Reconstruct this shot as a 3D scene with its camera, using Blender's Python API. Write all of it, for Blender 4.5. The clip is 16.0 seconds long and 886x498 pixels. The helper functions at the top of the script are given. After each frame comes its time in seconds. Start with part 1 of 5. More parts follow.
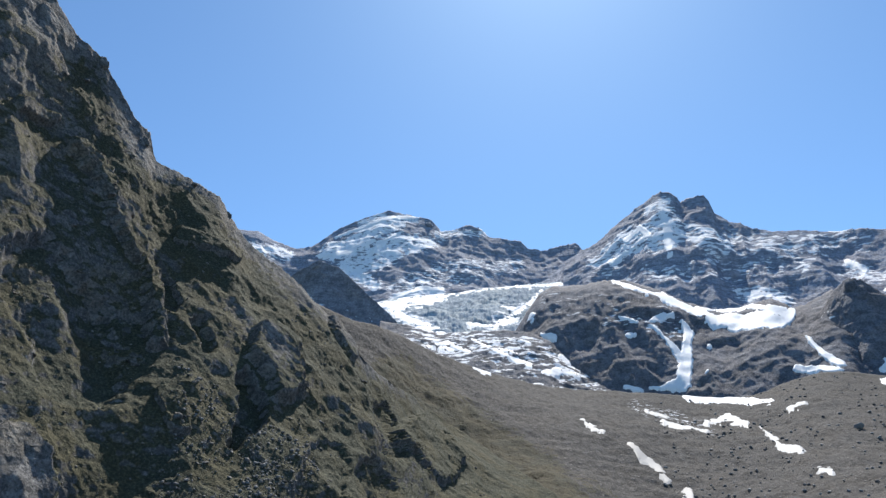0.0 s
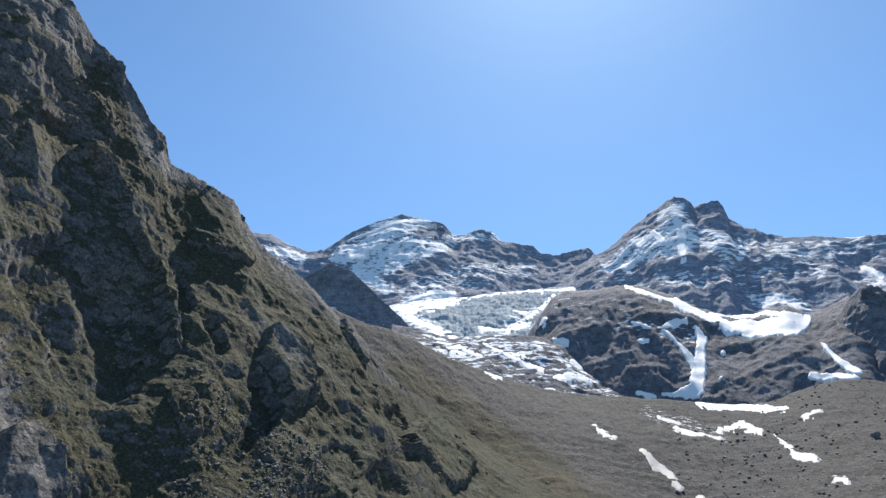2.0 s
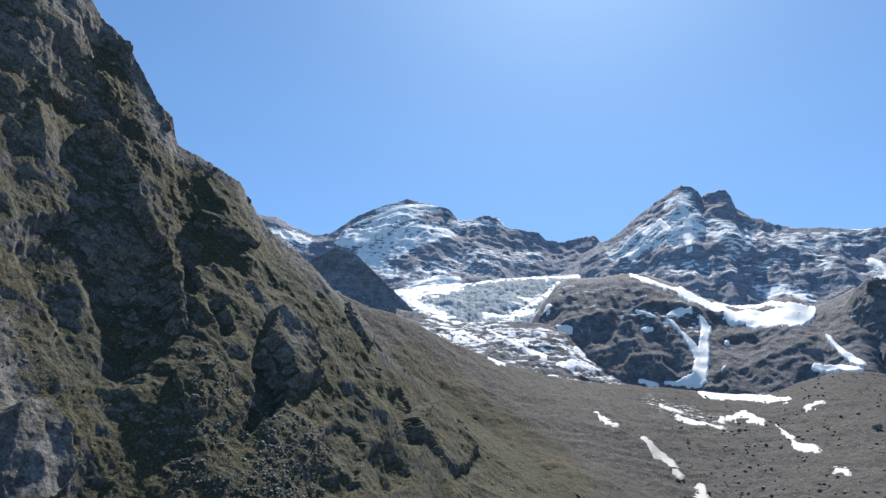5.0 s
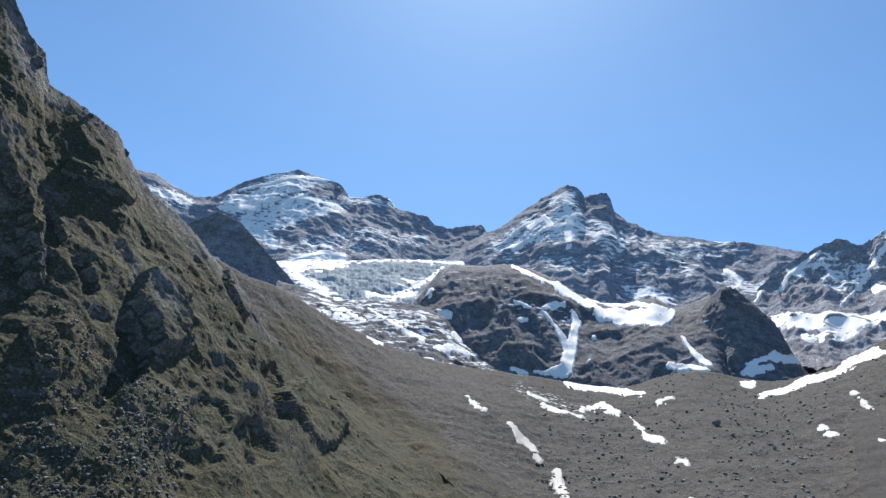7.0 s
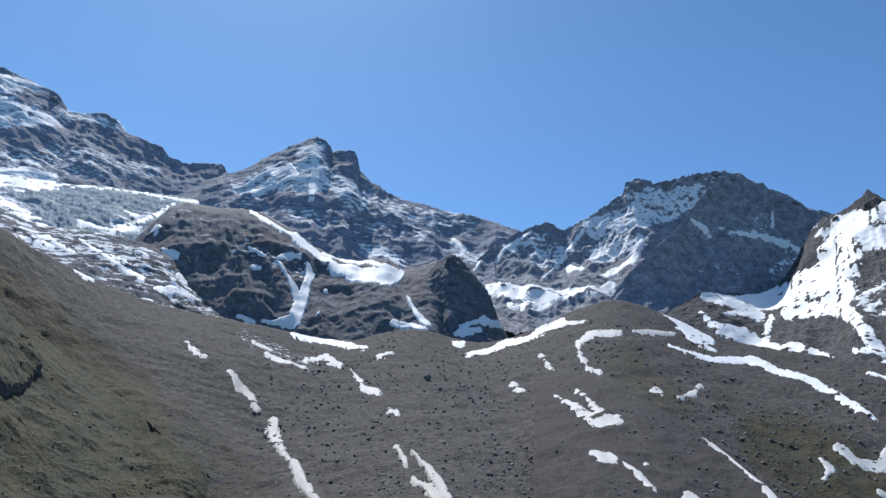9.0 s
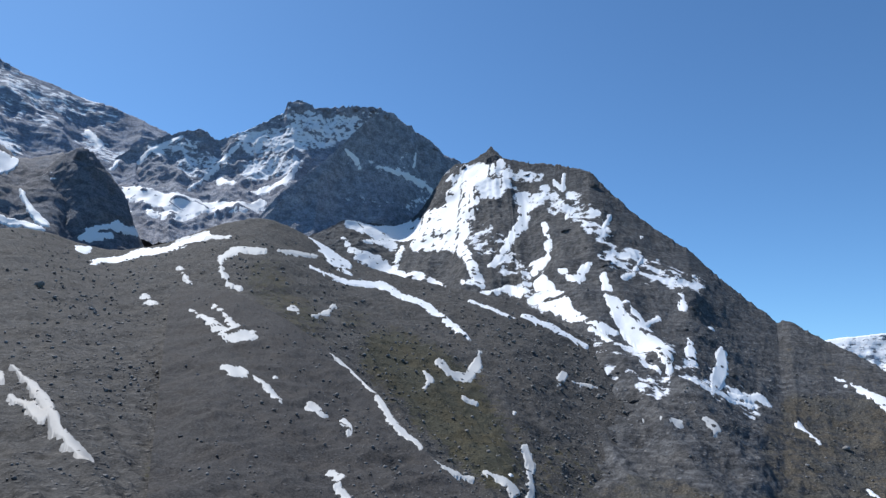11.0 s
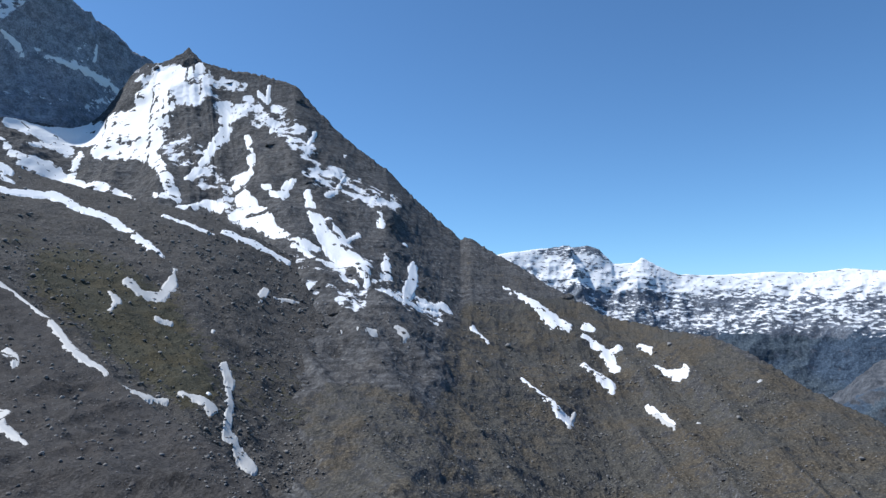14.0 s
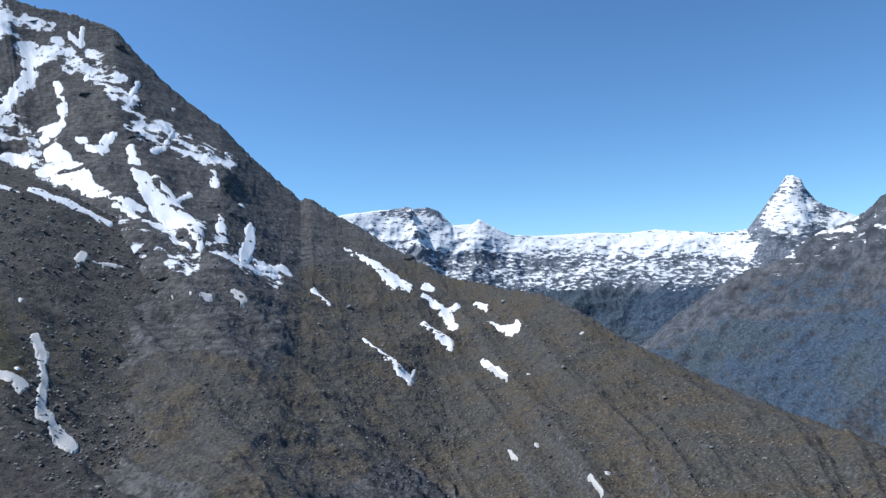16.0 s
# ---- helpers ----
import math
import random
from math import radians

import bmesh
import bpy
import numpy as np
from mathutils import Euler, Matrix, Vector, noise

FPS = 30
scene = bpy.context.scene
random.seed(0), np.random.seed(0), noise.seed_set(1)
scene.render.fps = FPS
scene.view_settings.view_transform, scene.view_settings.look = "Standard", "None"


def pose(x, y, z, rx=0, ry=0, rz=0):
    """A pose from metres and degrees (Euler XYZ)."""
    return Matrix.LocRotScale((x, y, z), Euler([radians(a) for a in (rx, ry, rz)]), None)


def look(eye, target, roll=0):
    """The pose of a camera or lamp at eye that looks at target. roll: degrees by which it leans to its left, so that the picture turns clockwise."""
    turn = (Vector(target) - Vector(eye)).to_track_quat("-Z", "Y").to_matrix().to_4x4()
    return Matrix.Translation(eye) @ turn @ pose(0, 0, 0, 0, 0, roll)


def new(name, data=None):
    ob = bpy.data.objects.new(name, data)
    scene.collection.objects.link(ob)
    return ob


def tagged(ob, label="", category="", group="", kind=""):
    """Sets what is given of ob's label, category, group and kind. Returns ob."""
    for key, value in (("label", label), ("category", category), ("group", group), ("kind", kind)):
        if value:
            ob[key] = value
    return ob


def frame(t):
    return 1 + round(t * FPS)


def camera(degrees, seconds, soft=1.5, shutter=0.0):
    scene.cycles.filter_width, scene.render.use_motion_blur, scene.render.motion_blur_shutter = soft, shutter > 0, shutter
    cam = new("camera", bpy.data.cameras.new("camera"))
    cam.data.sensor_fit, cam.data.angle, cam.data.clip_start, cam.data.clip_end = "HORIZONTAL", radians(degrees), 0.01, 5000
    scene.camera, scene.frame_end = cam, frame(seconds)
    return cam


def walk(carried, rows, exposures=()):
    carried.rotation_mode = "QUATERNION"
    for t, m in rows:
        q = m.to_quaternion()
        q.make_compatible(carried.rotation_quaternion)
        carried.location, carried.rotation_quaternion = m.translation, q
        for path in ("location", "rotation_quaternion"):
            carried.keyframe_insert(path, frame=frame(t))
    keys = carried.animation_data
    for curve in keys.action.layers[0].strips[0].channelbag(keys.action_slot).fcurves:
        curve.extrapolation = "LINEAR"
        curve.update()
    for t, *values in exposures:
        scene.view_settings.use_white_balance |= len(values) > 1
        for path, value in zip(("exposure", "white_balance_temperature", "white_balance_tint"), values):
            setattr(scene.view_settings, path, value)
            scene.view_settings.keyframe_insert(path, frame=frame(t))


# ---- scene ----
cam = camera(66.0, 16.0, soft=1.4)
walk(cam, [
    (0, pose(0, 0, 0, 113.00, -0.92, -0.39)),
    (0.5, pose(0, 0, 0, 112.82, -1.43, -0.23)),
    (1, pose(0, 0, 0, 112.85, -0.82, 0.11)),
    (1.5, pose(0, 0, 0, 113.26, -0.75, 0.41)),
    (2, pose(0, 0, 0, 113.31, -1.65, 0.41)),
    (2.5, pose(0, 0, 0, 112.51, -2.33, 0.36)),
    (3, pose(0, 0, 0, 112.46, -2.14, 0.65)),
    (3.5, pose(0, 0, 0, 113.00, -1.80, 0.85)),
    (6, pose(0, 0, 0, 111.62, -4.33, -1.51)),
    (6.5, pose(0, 0, 0, 111.67, -3.56, -5.17)),
    (7, pose(0, 0, 0, 111.04, -4.02, -10.21)),
    (7.5, pose(0, 0, 0, 110.09, -4.77, -15.11)),
    (8, pose(0, 0, 0, 109.39, -5.34, -18.04)),
    (8.5, pose(0, 0, 0, 109.21, -3.90, -24.78)),
    (9, pose(0, 0, 0, 108.48, -2.98, -32.81)),
    (9.5, pose(0, 0, 0, 107.32, -2.28, -41.76)),
    (10, pose(0, 0, 0, 105.16, -1.05, -50.34)),
    (10.2, pose(0, 0, 0, 104.77, -1.02, -52.85)),
    (12.3, pose(0, 0, 0, 100.14, -1.46, -71.37)),
    (12.5, pose(0, 0, 0, 100.00, -1.10, -71.55)),
    (13, pose(0, 0, 0, 98.44, -0.78, -74.13)),
    (13.5, pose(0, 0, 0, 97.36, 0.75, -80.61)),
    (14, pose(0, 0, 0, 95.89, 1.30, -86.59)),
    (14.5, pose(0, 0, 0, 94.04, 2.56, -90.47)),
    (15, pose(0, 0, 0, 93.42, 2.82, -94.09)),
    (15.5, pose(0, 0, 0, 93.42, 1.68, -95.71)),
    (16, pose(0, 0, 0, 92.23, 2.30, -99.81)),
], exposures=[(0, 0.85, 6750, 10), (7, 0.78, 6700, 10), (8, 0.66, 6500, 10), (9.5, 0.42, 6200, 10), (13, 0.42, 6150, 10), (16, 0.42, 6050, 10)])

# world: high morning sun ahead of the first view, clear alpine sky
SUN_BEARING, SUN_HEIGHT = 11.5, 54.0
world = bpy.data.worlds.new("sky")
scene.world = world
world.use_nodes = True
wn = world.node_tree.nodes
sky = wn.new("ShaderNodeTexSky")
sky.sky_type = "NISHITA"
sky.sun_disc = False
sky.sun_elevation, sky.sun_rotation = radians(SUN_HEIGHT), radians(SUN_BEARING)
sky.altitude, sky.air_density, sky.dust_density, sky.ozone_density = 2700, 1.0, 2.2, 1.5
wn["Background"].inputs["Strength"].default_value = 0.1
tint = wn.new("ShaderNodeMix")
tint.data_type, tint.blend_type = "RGBA", "MULTIPLY"
tint.inputs[0].default_value, tint.inputs[7].default_value = 1.0, (0.685, 0.97, 1.13, 1)
world.node_tree.links.new(sky.outputs["Color"], tint.inputs[6])
world.node_tree.links.new(tint.outputs[2], wn["Background"].inputs["Color"])
sun_data = bpy.data.lights.new("sun", "SUN")
sun_data.energy, sun_data.angle, sun_data.color = 3.9, radians(0.53), (1.0, 0.97, 0.92)
sun = new("sun", sun_data)
sb, sh = radians(SUN_BEARING), radians(SUN_HEIGHT)
sun.matrix_world = look((0, 0, 900), (-math.sin(sb) * math.cos(sh), -math.cos(sb) * math.cos(sh), 900 - math.sin(sh)))


# ---------------------------------------------------------------- materials
def ramp(nt, fac, stops):
    n = nt.nodes.new("ShaderNodeValToRGB")
    el = n.color_ramp.elements
    while len(el) < len(stops):
        el.new(0.5)
    for e, (p, c) in zip(el, stops):
        e.position, e.color = p, (*c, 1) if len(c) == 3 else c
    nt.links.new(fac, n.inputs[0])
    return n.outputs["Color"]


def grain(nt, vec, scale, detail=4.0, rough=0.6):
    n = nt.nodes.new("ShaderNodeTexNoise")
    n.inputs["Scale"].default_value, n.inputs["Detail"].default_value, n.inputs["Roughness"].default_value = scale, detail, rough
    nt.links.new(vec, n.inputs["Vector"])
    return n.outputs["Fac"]


def maths(nt, op, a, b=0.0, c=0.0, clamp=False):
    n = nt.nodes.new("ShaderNodeMath")
    n.operation, n.use_clamp = op, clamp
    for i, v in enumerate((a, b, c)):
        if isinstance(v, (int, float)):
            n.inputs[i].default_value = v
        else:
            nt.links.new(v, n.inputs[i])
    return n.outputs[0]


def between(nt, value, low, high):
    n = nt.nodes.new("ShaderNodeMapRange")
    n.interpolation_type = "SMOOTHSTEP"
    n.inputs["From Min"].default_value, n.inputs["From Max"].default_value = low, high
    nt.links.new(value, n.inputs["Value"])
    return n.outputs["Result"]


def blend(nt, fac, a, b, mode="MIX"):
    n = nt.nodes.new("ShaderNodeMix")
    n.data_type, n.blend_type = "RGBA", mode
    for sock, v in ((n.inputs[0], fac), (n.inputs[6], a), (n.inputs[7], b)):
        if isinstance(v, (int, float)):
            sock.default_value = v
        elif isinstance(v, tuple):
            sock.default_value = (*v, 1)
        else:
            nt.links.new(v, sock)
    return n.outputs[2]


def attribute(nt, name):
    n = nt.nodes.new("ShaderNodeAttribute")
    n.attribute_name = name
    return n.outputs["Fac"]


def stretched(nt, vec, sx, sy, sz, tilt=(0, 0, 0)):
    n = nt.nodes.new("ShaderNodeMapping")
    n.inputs["Scale"].default_value = (sx, sy, sz)
    n.inputs["Rotation"].default_value = [radians(a) for a in tilt]
    nt.links.new(vec, n.inputs["Vector"])
    return n.outputs["Vector"]


SNOW_WHITE = (0.78, 0.79, 0.81)


def mountain_material(name, rock, grass, size, strata=0.0, tilt=(0, 0, 0), stones=0.0, snow_size=None, snow_tall=1.0, bump=0.6, mottle=0.5, ledges=0.7, patchy=2.4):
    """Rock or scree: rock = (dark, light, warm) colours, size = metres of the main grain; the point attributes
    'green' and 'dust' say where turf and lingering snow lie."""
    m = bpy.data.materials.new(name)
    m.use_nodes = True
    nt = m.node_tree
    bsdf = nt.nodes["Principled BSDF"]
    vec = nt.nodes.new("ShaderNodeNewGeometry").outputs["Position"]
    sep = nt.nodes.new("ShaderNodeSeparateXYZ")
    nt.links.new(nt.nodes["Geometry"].outputs["Normal"], sep.inputs[0])
    up = sep.outputs["Z"]
    coarse = grain(nt, vec, 0.09 / size, 5)
    mid = grain(nt, vec, 0.5 / size, 6, 0.65)
    fine = grain(nt, vec, 2.4 / size, 5, 0.7)
    dark, light, warm = rock
    tone = maths(nt, "ADD", maths(nt, "MULTIPLY", mid, mottle), maths(nt, "MULTIPLY", fine, 1 - mottle))
    colour = ramp(nt, tone, [(0.3, tuple(0.55 * c for c in dark)), (0.45, dark), (0.56, light), (0.72, tuple(1.5 * c for c in light))])
    colour = blend(nt, between(nt, coarse, 0.46, 0.62), colour, blend(nt, 1.0, colour, tuple(2.2 * c for c in warm), "MULTIPLY"))
    height = maths(nt, "ADD", maths(nt, "MULTIPLY", mid, 1.0), maths(nt, "MULTIPLY", fine, 0.45))
    if strata:
        bands = grain(nt, stretched(nt, vec, 0.1 / size, 0.1 / size, 1.3 / size, tilt), 1.0, 4, 0.6)
        colour = blend(nt, maths(nt, "MULTIPLY", between(nt, bands, 0.45, 0.6), strata), colour, tuple(0.5 * c for c in dark))
        height = maths(nt, "ADD", height, maths(nt, "MULTIPLY", bands, 1.6 * strata))
    if stones:
        for k, scale in enumerate((1.0, 2.7)):
            cell = nt.nodes.new("ShaderNodeTexVoronoi")
            cell.inputs["Scale"].default_value = scale / size
            cell.inputs["Randomness"].default_value = 1.0
            nt.links.new(vec, cell.inputs["Vector"])
            lum = nt.nodes.new("ShaderNodeSeparateColor")
            nt.links.new(cell.outputs["Color"], lum.inputs[0])
            near = between(nt, cell.outputs["Distance"], 0.55, 0.15)
            big = between(nt, lum.outputs["Red"], 0.62, 0.9)
            stone = maths(nt, "MULTIPLY", maths(nt, "MULTIPLY", near, big), stones)
            colour = blend(nt, stone, colour, blend(nt, lum.outputs["Green"], tuple(0.45 * c for c in light), tuple(min(1, 2.6 * c) for c in light)))
            height = maths(nt, "ADD", height, maths(nt, "MULTIPLY", stone, 1.1 / (k + 1)))
    # turf
    turf = maths(nt, "ADD", attribute(nt, "green"), maths(nt, "MULTIPLY", maths(nt, "SUBTRACT", mid, 0.5), patchy))
    turf = maths(nt, "ADD", turf, maths(nt, "MULTIPLY", maths(nt, "SUBTRACT", up, 0.5), ledges))
    turf = maths(nt, "MULTIPLY", between(nt, turf, 0.5, 0.8), between(nt, attribute(nt, "green"), 0.02, 0.15))
    sward = ramp(nt, fine, [(0.3, tuple(0.5 * c for c in grass[0])), (0.5, grass[0]), (0.66, grass[1])])
    sward = blend(nt, between(nt, coarse, 0.42, 0.6), sward, blend(nt, 1.0, sward, (1.15, 1.03, 0.88), "MULTIPLY"))
    colour = blend(nt, turf, colour, sward)
    # lingering snow on ledges
    ss = snow_size or size
    flakes = grain(nt, stretched(nt, vec, 0.35 / ss, 0.35 / ss, snow_tall / ss, tilt), 1.0, 6, 0.62)
    dust = attribute(nt, "dust")
    white = maths(nt, "ADD", maths(nt, "MULTIPLY", maths(nt, "SUBTRACT", flakes, 0.5), 3.2), maths(nt, "MULTIPLY", maths(nt, "SUBTRACT", up, 0.5), 0.6))
    white = between(nt, maths(nt, "ADD", white, dust), 0.5, 0.62)
    white = maths(nt, "MULTIPLY", white, between(nt, dust, 0.02, 0.12))
    colour = blend(nt, white, colour, SNOW_WHITE)
    nt.links.new(colour, bsdf.inputs["Base Color"])
    bsdf.inputs["Roughness"].default_value = 0.92
    bsdf.inputs["Specular IOR Level"].default_value = 0.2
    b = nt.nodes.new("ShaderNodeBump")
    b.inputs["Strength"].default_value, b.inputs["Distance"].default_value = bump, size * 0.8
    nt.links.new(maths(nt, "MULTIPLY", height, maths(nt, "SUBTRACT", 1.0, maths(nt, "MULTIPLY", white, 0.8))), b.inputs["Height"])
    nt.links.new(b.outputs["Normal"], bsdf.inputs["Normal"])
    return m


def snow_material(name, size, dirt=0.25, tint=(0.78, 0.785, 0.79)):
    m = bpy.data.materials.new(name)
    m.use_nodes = True
    nt = m.node_tree
    bsdf = nt.nodes["Principled BSDF"]
    vec = nt.nodes.new("ShaderNodeNewGeometry").outputs["Position"]
    coarse, fine = grain(nt, vec, 0.3 / size, 4), grain(nt, vec, 2.0 / size, 5, 0.65)
    colour = blend(nt, maths(nt, "MULTIPLY", between(nt, coarse, 0.5, 0.75), dirt), tint, (0.42, 0.38, 0.33))
    colour = blend(nt, maths(nt, "MULTIPLY", between(nt, fine, 0.58, 0.75), dirt), colour, (0.35, 0.32, 0.29))
    nt.links.new(colour, bsdf.inputs["Base Color"])
    bsdf.inputs["Roughness"].default_value = 0.7
    b = nt.nodes.new("ShaderNodeBump")
    b.inputs["Strength"].default_value, b.inputs["Distance"].default_value = 0.35, size * 0.3
    nt.links.new(maths(nt, "ADD", coarse, maths(nt, "MULTIPLY", fine, 0.4)), b.inputs["Height"])
    nt.links.new(b.outputs["Normal"], bsdf.inputs["Normal"])
    return m


TURF = ((0.044, 0.043, 0.029), (0.093, 0.089, 0.058))
RIDGE_TURF = ((0.064, 0.0612, 0.054), (0.138, 0.1312, 0.1135))
LEFT_TURF = ((0.0517, 0.054, 0.0356), (0.1127, 0.1115, 0.0725))
# conifer green shifted to pale blue: distance haze painted into the base colour
HAZED_FOREST = ((0.048, 0.074, 0.112), (0.09, 0.126, 0.172))
# peak rock made paler and bluer; aerial haze is painted into these tones
HAZED_GREY_ROCK = ((0.1867, 0.2053, 0.2513), (0.3156, 0.3405, 0.3994), (0.46, 0.44, 0.43))
BROWN_ROCK = ((0.0534, 0.0535, 0.0555), (0.1196, 0.1203, 0.123), (0.455, 0.44, 0.42))
SCREE = ((0.0416, 0.0395, 0.0374), (0.0863, 0.0822, 0.078), (0.46, 0.445, 0.425))
# far rock paled and blued, with the haze put into its colour
HAZED_FAR_ROCK = ((0.11, 0.125, 0.155), (0.22, 0.245, 0.285), (0.45, 0.45, 0.45))
LEFT_ROCK = ((0.0884, 0.0871, 0.0845), (0.208, 0.2028, 0.1937), (0.46, 0.43, 0.38))
M_LEFT = mountain_material("weathered_gneiss_and_turf", LEFT_ROCK, LEFT_TURF, 2.0, 0.2, (20, 10, 0), stones=0.2, bump=0.75, ledges=1.1, patchy=1.7)
M_GROUND = mountain_material("grey_moraine_rubble", SCREE, TURF, 2.6, 0, stones=0.7, bump=0.6)
MORAINE = ((0.031, 0.0295, 0.0292), (0.06, 0.0572, 0.0565), (0.46, 0.44, 0.42))
M_MORAINE = mountain_material("fine_moraine_gravel", MORAINE, TURF, 1.7, 0, stones=0.5, bump=0.5, mottle=0.3)
M_PEAK = mountain_material("hazed_layered_rock", HAZED_GREY_ROCK, TURF, 11.0, 0.35, (6, 4, 0), snow_size=11, bump=0.5)
# massif and buttress rock, lightened and blued in its colour to imitate haze
HAZED_DARK_ROCK = ((0.1878, 0.2001, 0.2334), (0.3465, 0.3602, 0.4017), (0.46, 0.44, 0.43))
M_MASSIF = mountain_material("hazed_jointed_rock", HAZED_DARK_ROCK, TURF, 9.0, 0.2, (30, 0, 0), snow_size=5, snow_tall=0.4, bump=0.7)
# knoll rock turned bluish and lifted: a painted share of the haze
HAZED_KNOLL_ROCK = ((0.1012, 0.1059, 0.1222), (0.1872, 0.1915, 0.2119), (0.46, 0.43, 0.4))
M_KNOLL = mountain_material("hazed_knoll_rock", HAZED_KNOLL_ROCK, TURF, 7.0, 0.2, (10, 0, 0), snow_size=8, bump=0.7)
# the knoll's tones with their painted haze, 1.3 times lighter
M_SPUR = mountain_material("hazed_spur_rock", tuple(tuple(1.3 * c for c in col) for col in HAZED_KNOLL_ROCK[:2]) + HAZED_KNOLL_ROCK[2:], TURF, 9.0, 0.2, (10, 0, 0), snow_size=8, bump=0.5)
M_RIDGE = mountain_material("brown_grey_rock_and_scree", BROWN_ROCK, RIDGE_TURF, 4.0, 0.45, (70, 20, 0), stones=0.45, snow_size=9, snow_tall=0.3, bump=0.7, mottle=0.6, patchy=1.6)
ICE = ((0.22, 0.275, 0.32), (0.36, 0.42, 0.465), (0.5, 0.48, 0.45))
# the debris takes the peaks' colours, painted haze included
M_GLACIER = mountain_material("glacier_ice_and_debris", ICE, HAZED_GREY_ROCK[:2], 9.0, 0.1, snow_size=11, bump=0.6)
M_FAR = mountain_material("hazed_snow_range", HAZED_FAR_ROCK, HAZED_FOREST, 30.0, 0.3, (12, 6, 0), snow_size=13, bump=0.7)
# the valley's blue haze is mixed into this rock colour too
HAZED_VALLEY_ROCK = ((0.0586, 0.0655, 0.0782), (0.115, 0.123, 0.138), (0.47, 0.44, 0.42))
M_VALLEY = mountain_material("hazed_wooded_slope", HAZED_VALLEY_ROCK, HAZED_FOREST, 22.0, 0.1, snow_size=30, bump=0.7, patchy=1.0, mottle=0.7)
M_SNOW = snow_material("old_firn_snow", 14.0, 0.12)
M_SNOW_GREY = snow_material("greying_spring_snow", 6.0, 0.35, (0.47, 0.47, 0.46))
M_SNOW_DIRTY = snow_material("dirty_spring_snow", 4.0, 0.5, (0.35, 0.34, 0.325))


# ---------------------------------------------------------------- relief
def lattice(ix, iy, iz, seed):
    h = ix * np.uint32(374761393) + iy * np.uint32(668265263) + iz * np.uint32(2246822519) + np.uint32(seed * 974711 % 4294967291)
    h = (h ^ (h >> np.uint32(13))) * np.uint32(1274126177)
    h = h ^ (h >> np.uint32(16))
    return (h & np.uint32(0xFFFF)).astype(np.float32) / 32767.5 - 1


def smooth_noise(p, seed):
    f = np.floor(p)
    w = (p - f).astype(np.float32)
    w = w * w * (3 - 2 * w)
    i = f.astype(np.int64).astype(np.uint32)
    x, y, z = i[..., 0], i[..., 1], i[..., 2]
    one, out = np.uint32(1), 0
    for dx in (0, 1):
        wx = w[..., 0] if dx else 1 - w[..., 0]
        for dy in (0, 1):
            wy = w[..., 1] if dy else 1 - w[..., 1]
            for dz in (0, 1):
                wz = w[..., 2] if dz else 1 - w[..., 2]
                out = out + wx * wy * wz * lattice(x + one * np.uint32(dx), y + np.uint32(dy), z + np.uint32(dz), seed)
    return out


def rough(p, length, octaves, seed, ridged=False, gain=0.5):
    """Fractal relief of about -1 to 1; ridged gives sharp crests."""
    out, amp, total = 0, 1.0, 0.0
    for k in range(octaves):
        n = smooth_noise(p * (2.03**k / length) + 17.3 * k + seed, seed + k)
        out = out + amp * (1 - 2.4 * np.abs(n) if ridged else n)
        total += amp
        amp *= gain
    return out / total


def by_bearing(points, bearings):
    a = np.array(points, float)
    b = np.unwrap(np.arctan2(a[:, 0], a[:, 1]))
    r = np.hypot(a[:, 0], a[:, 1])
    return np.interp(bearings, b, r), np.interp(bearings, b, a[:, 2] / r)


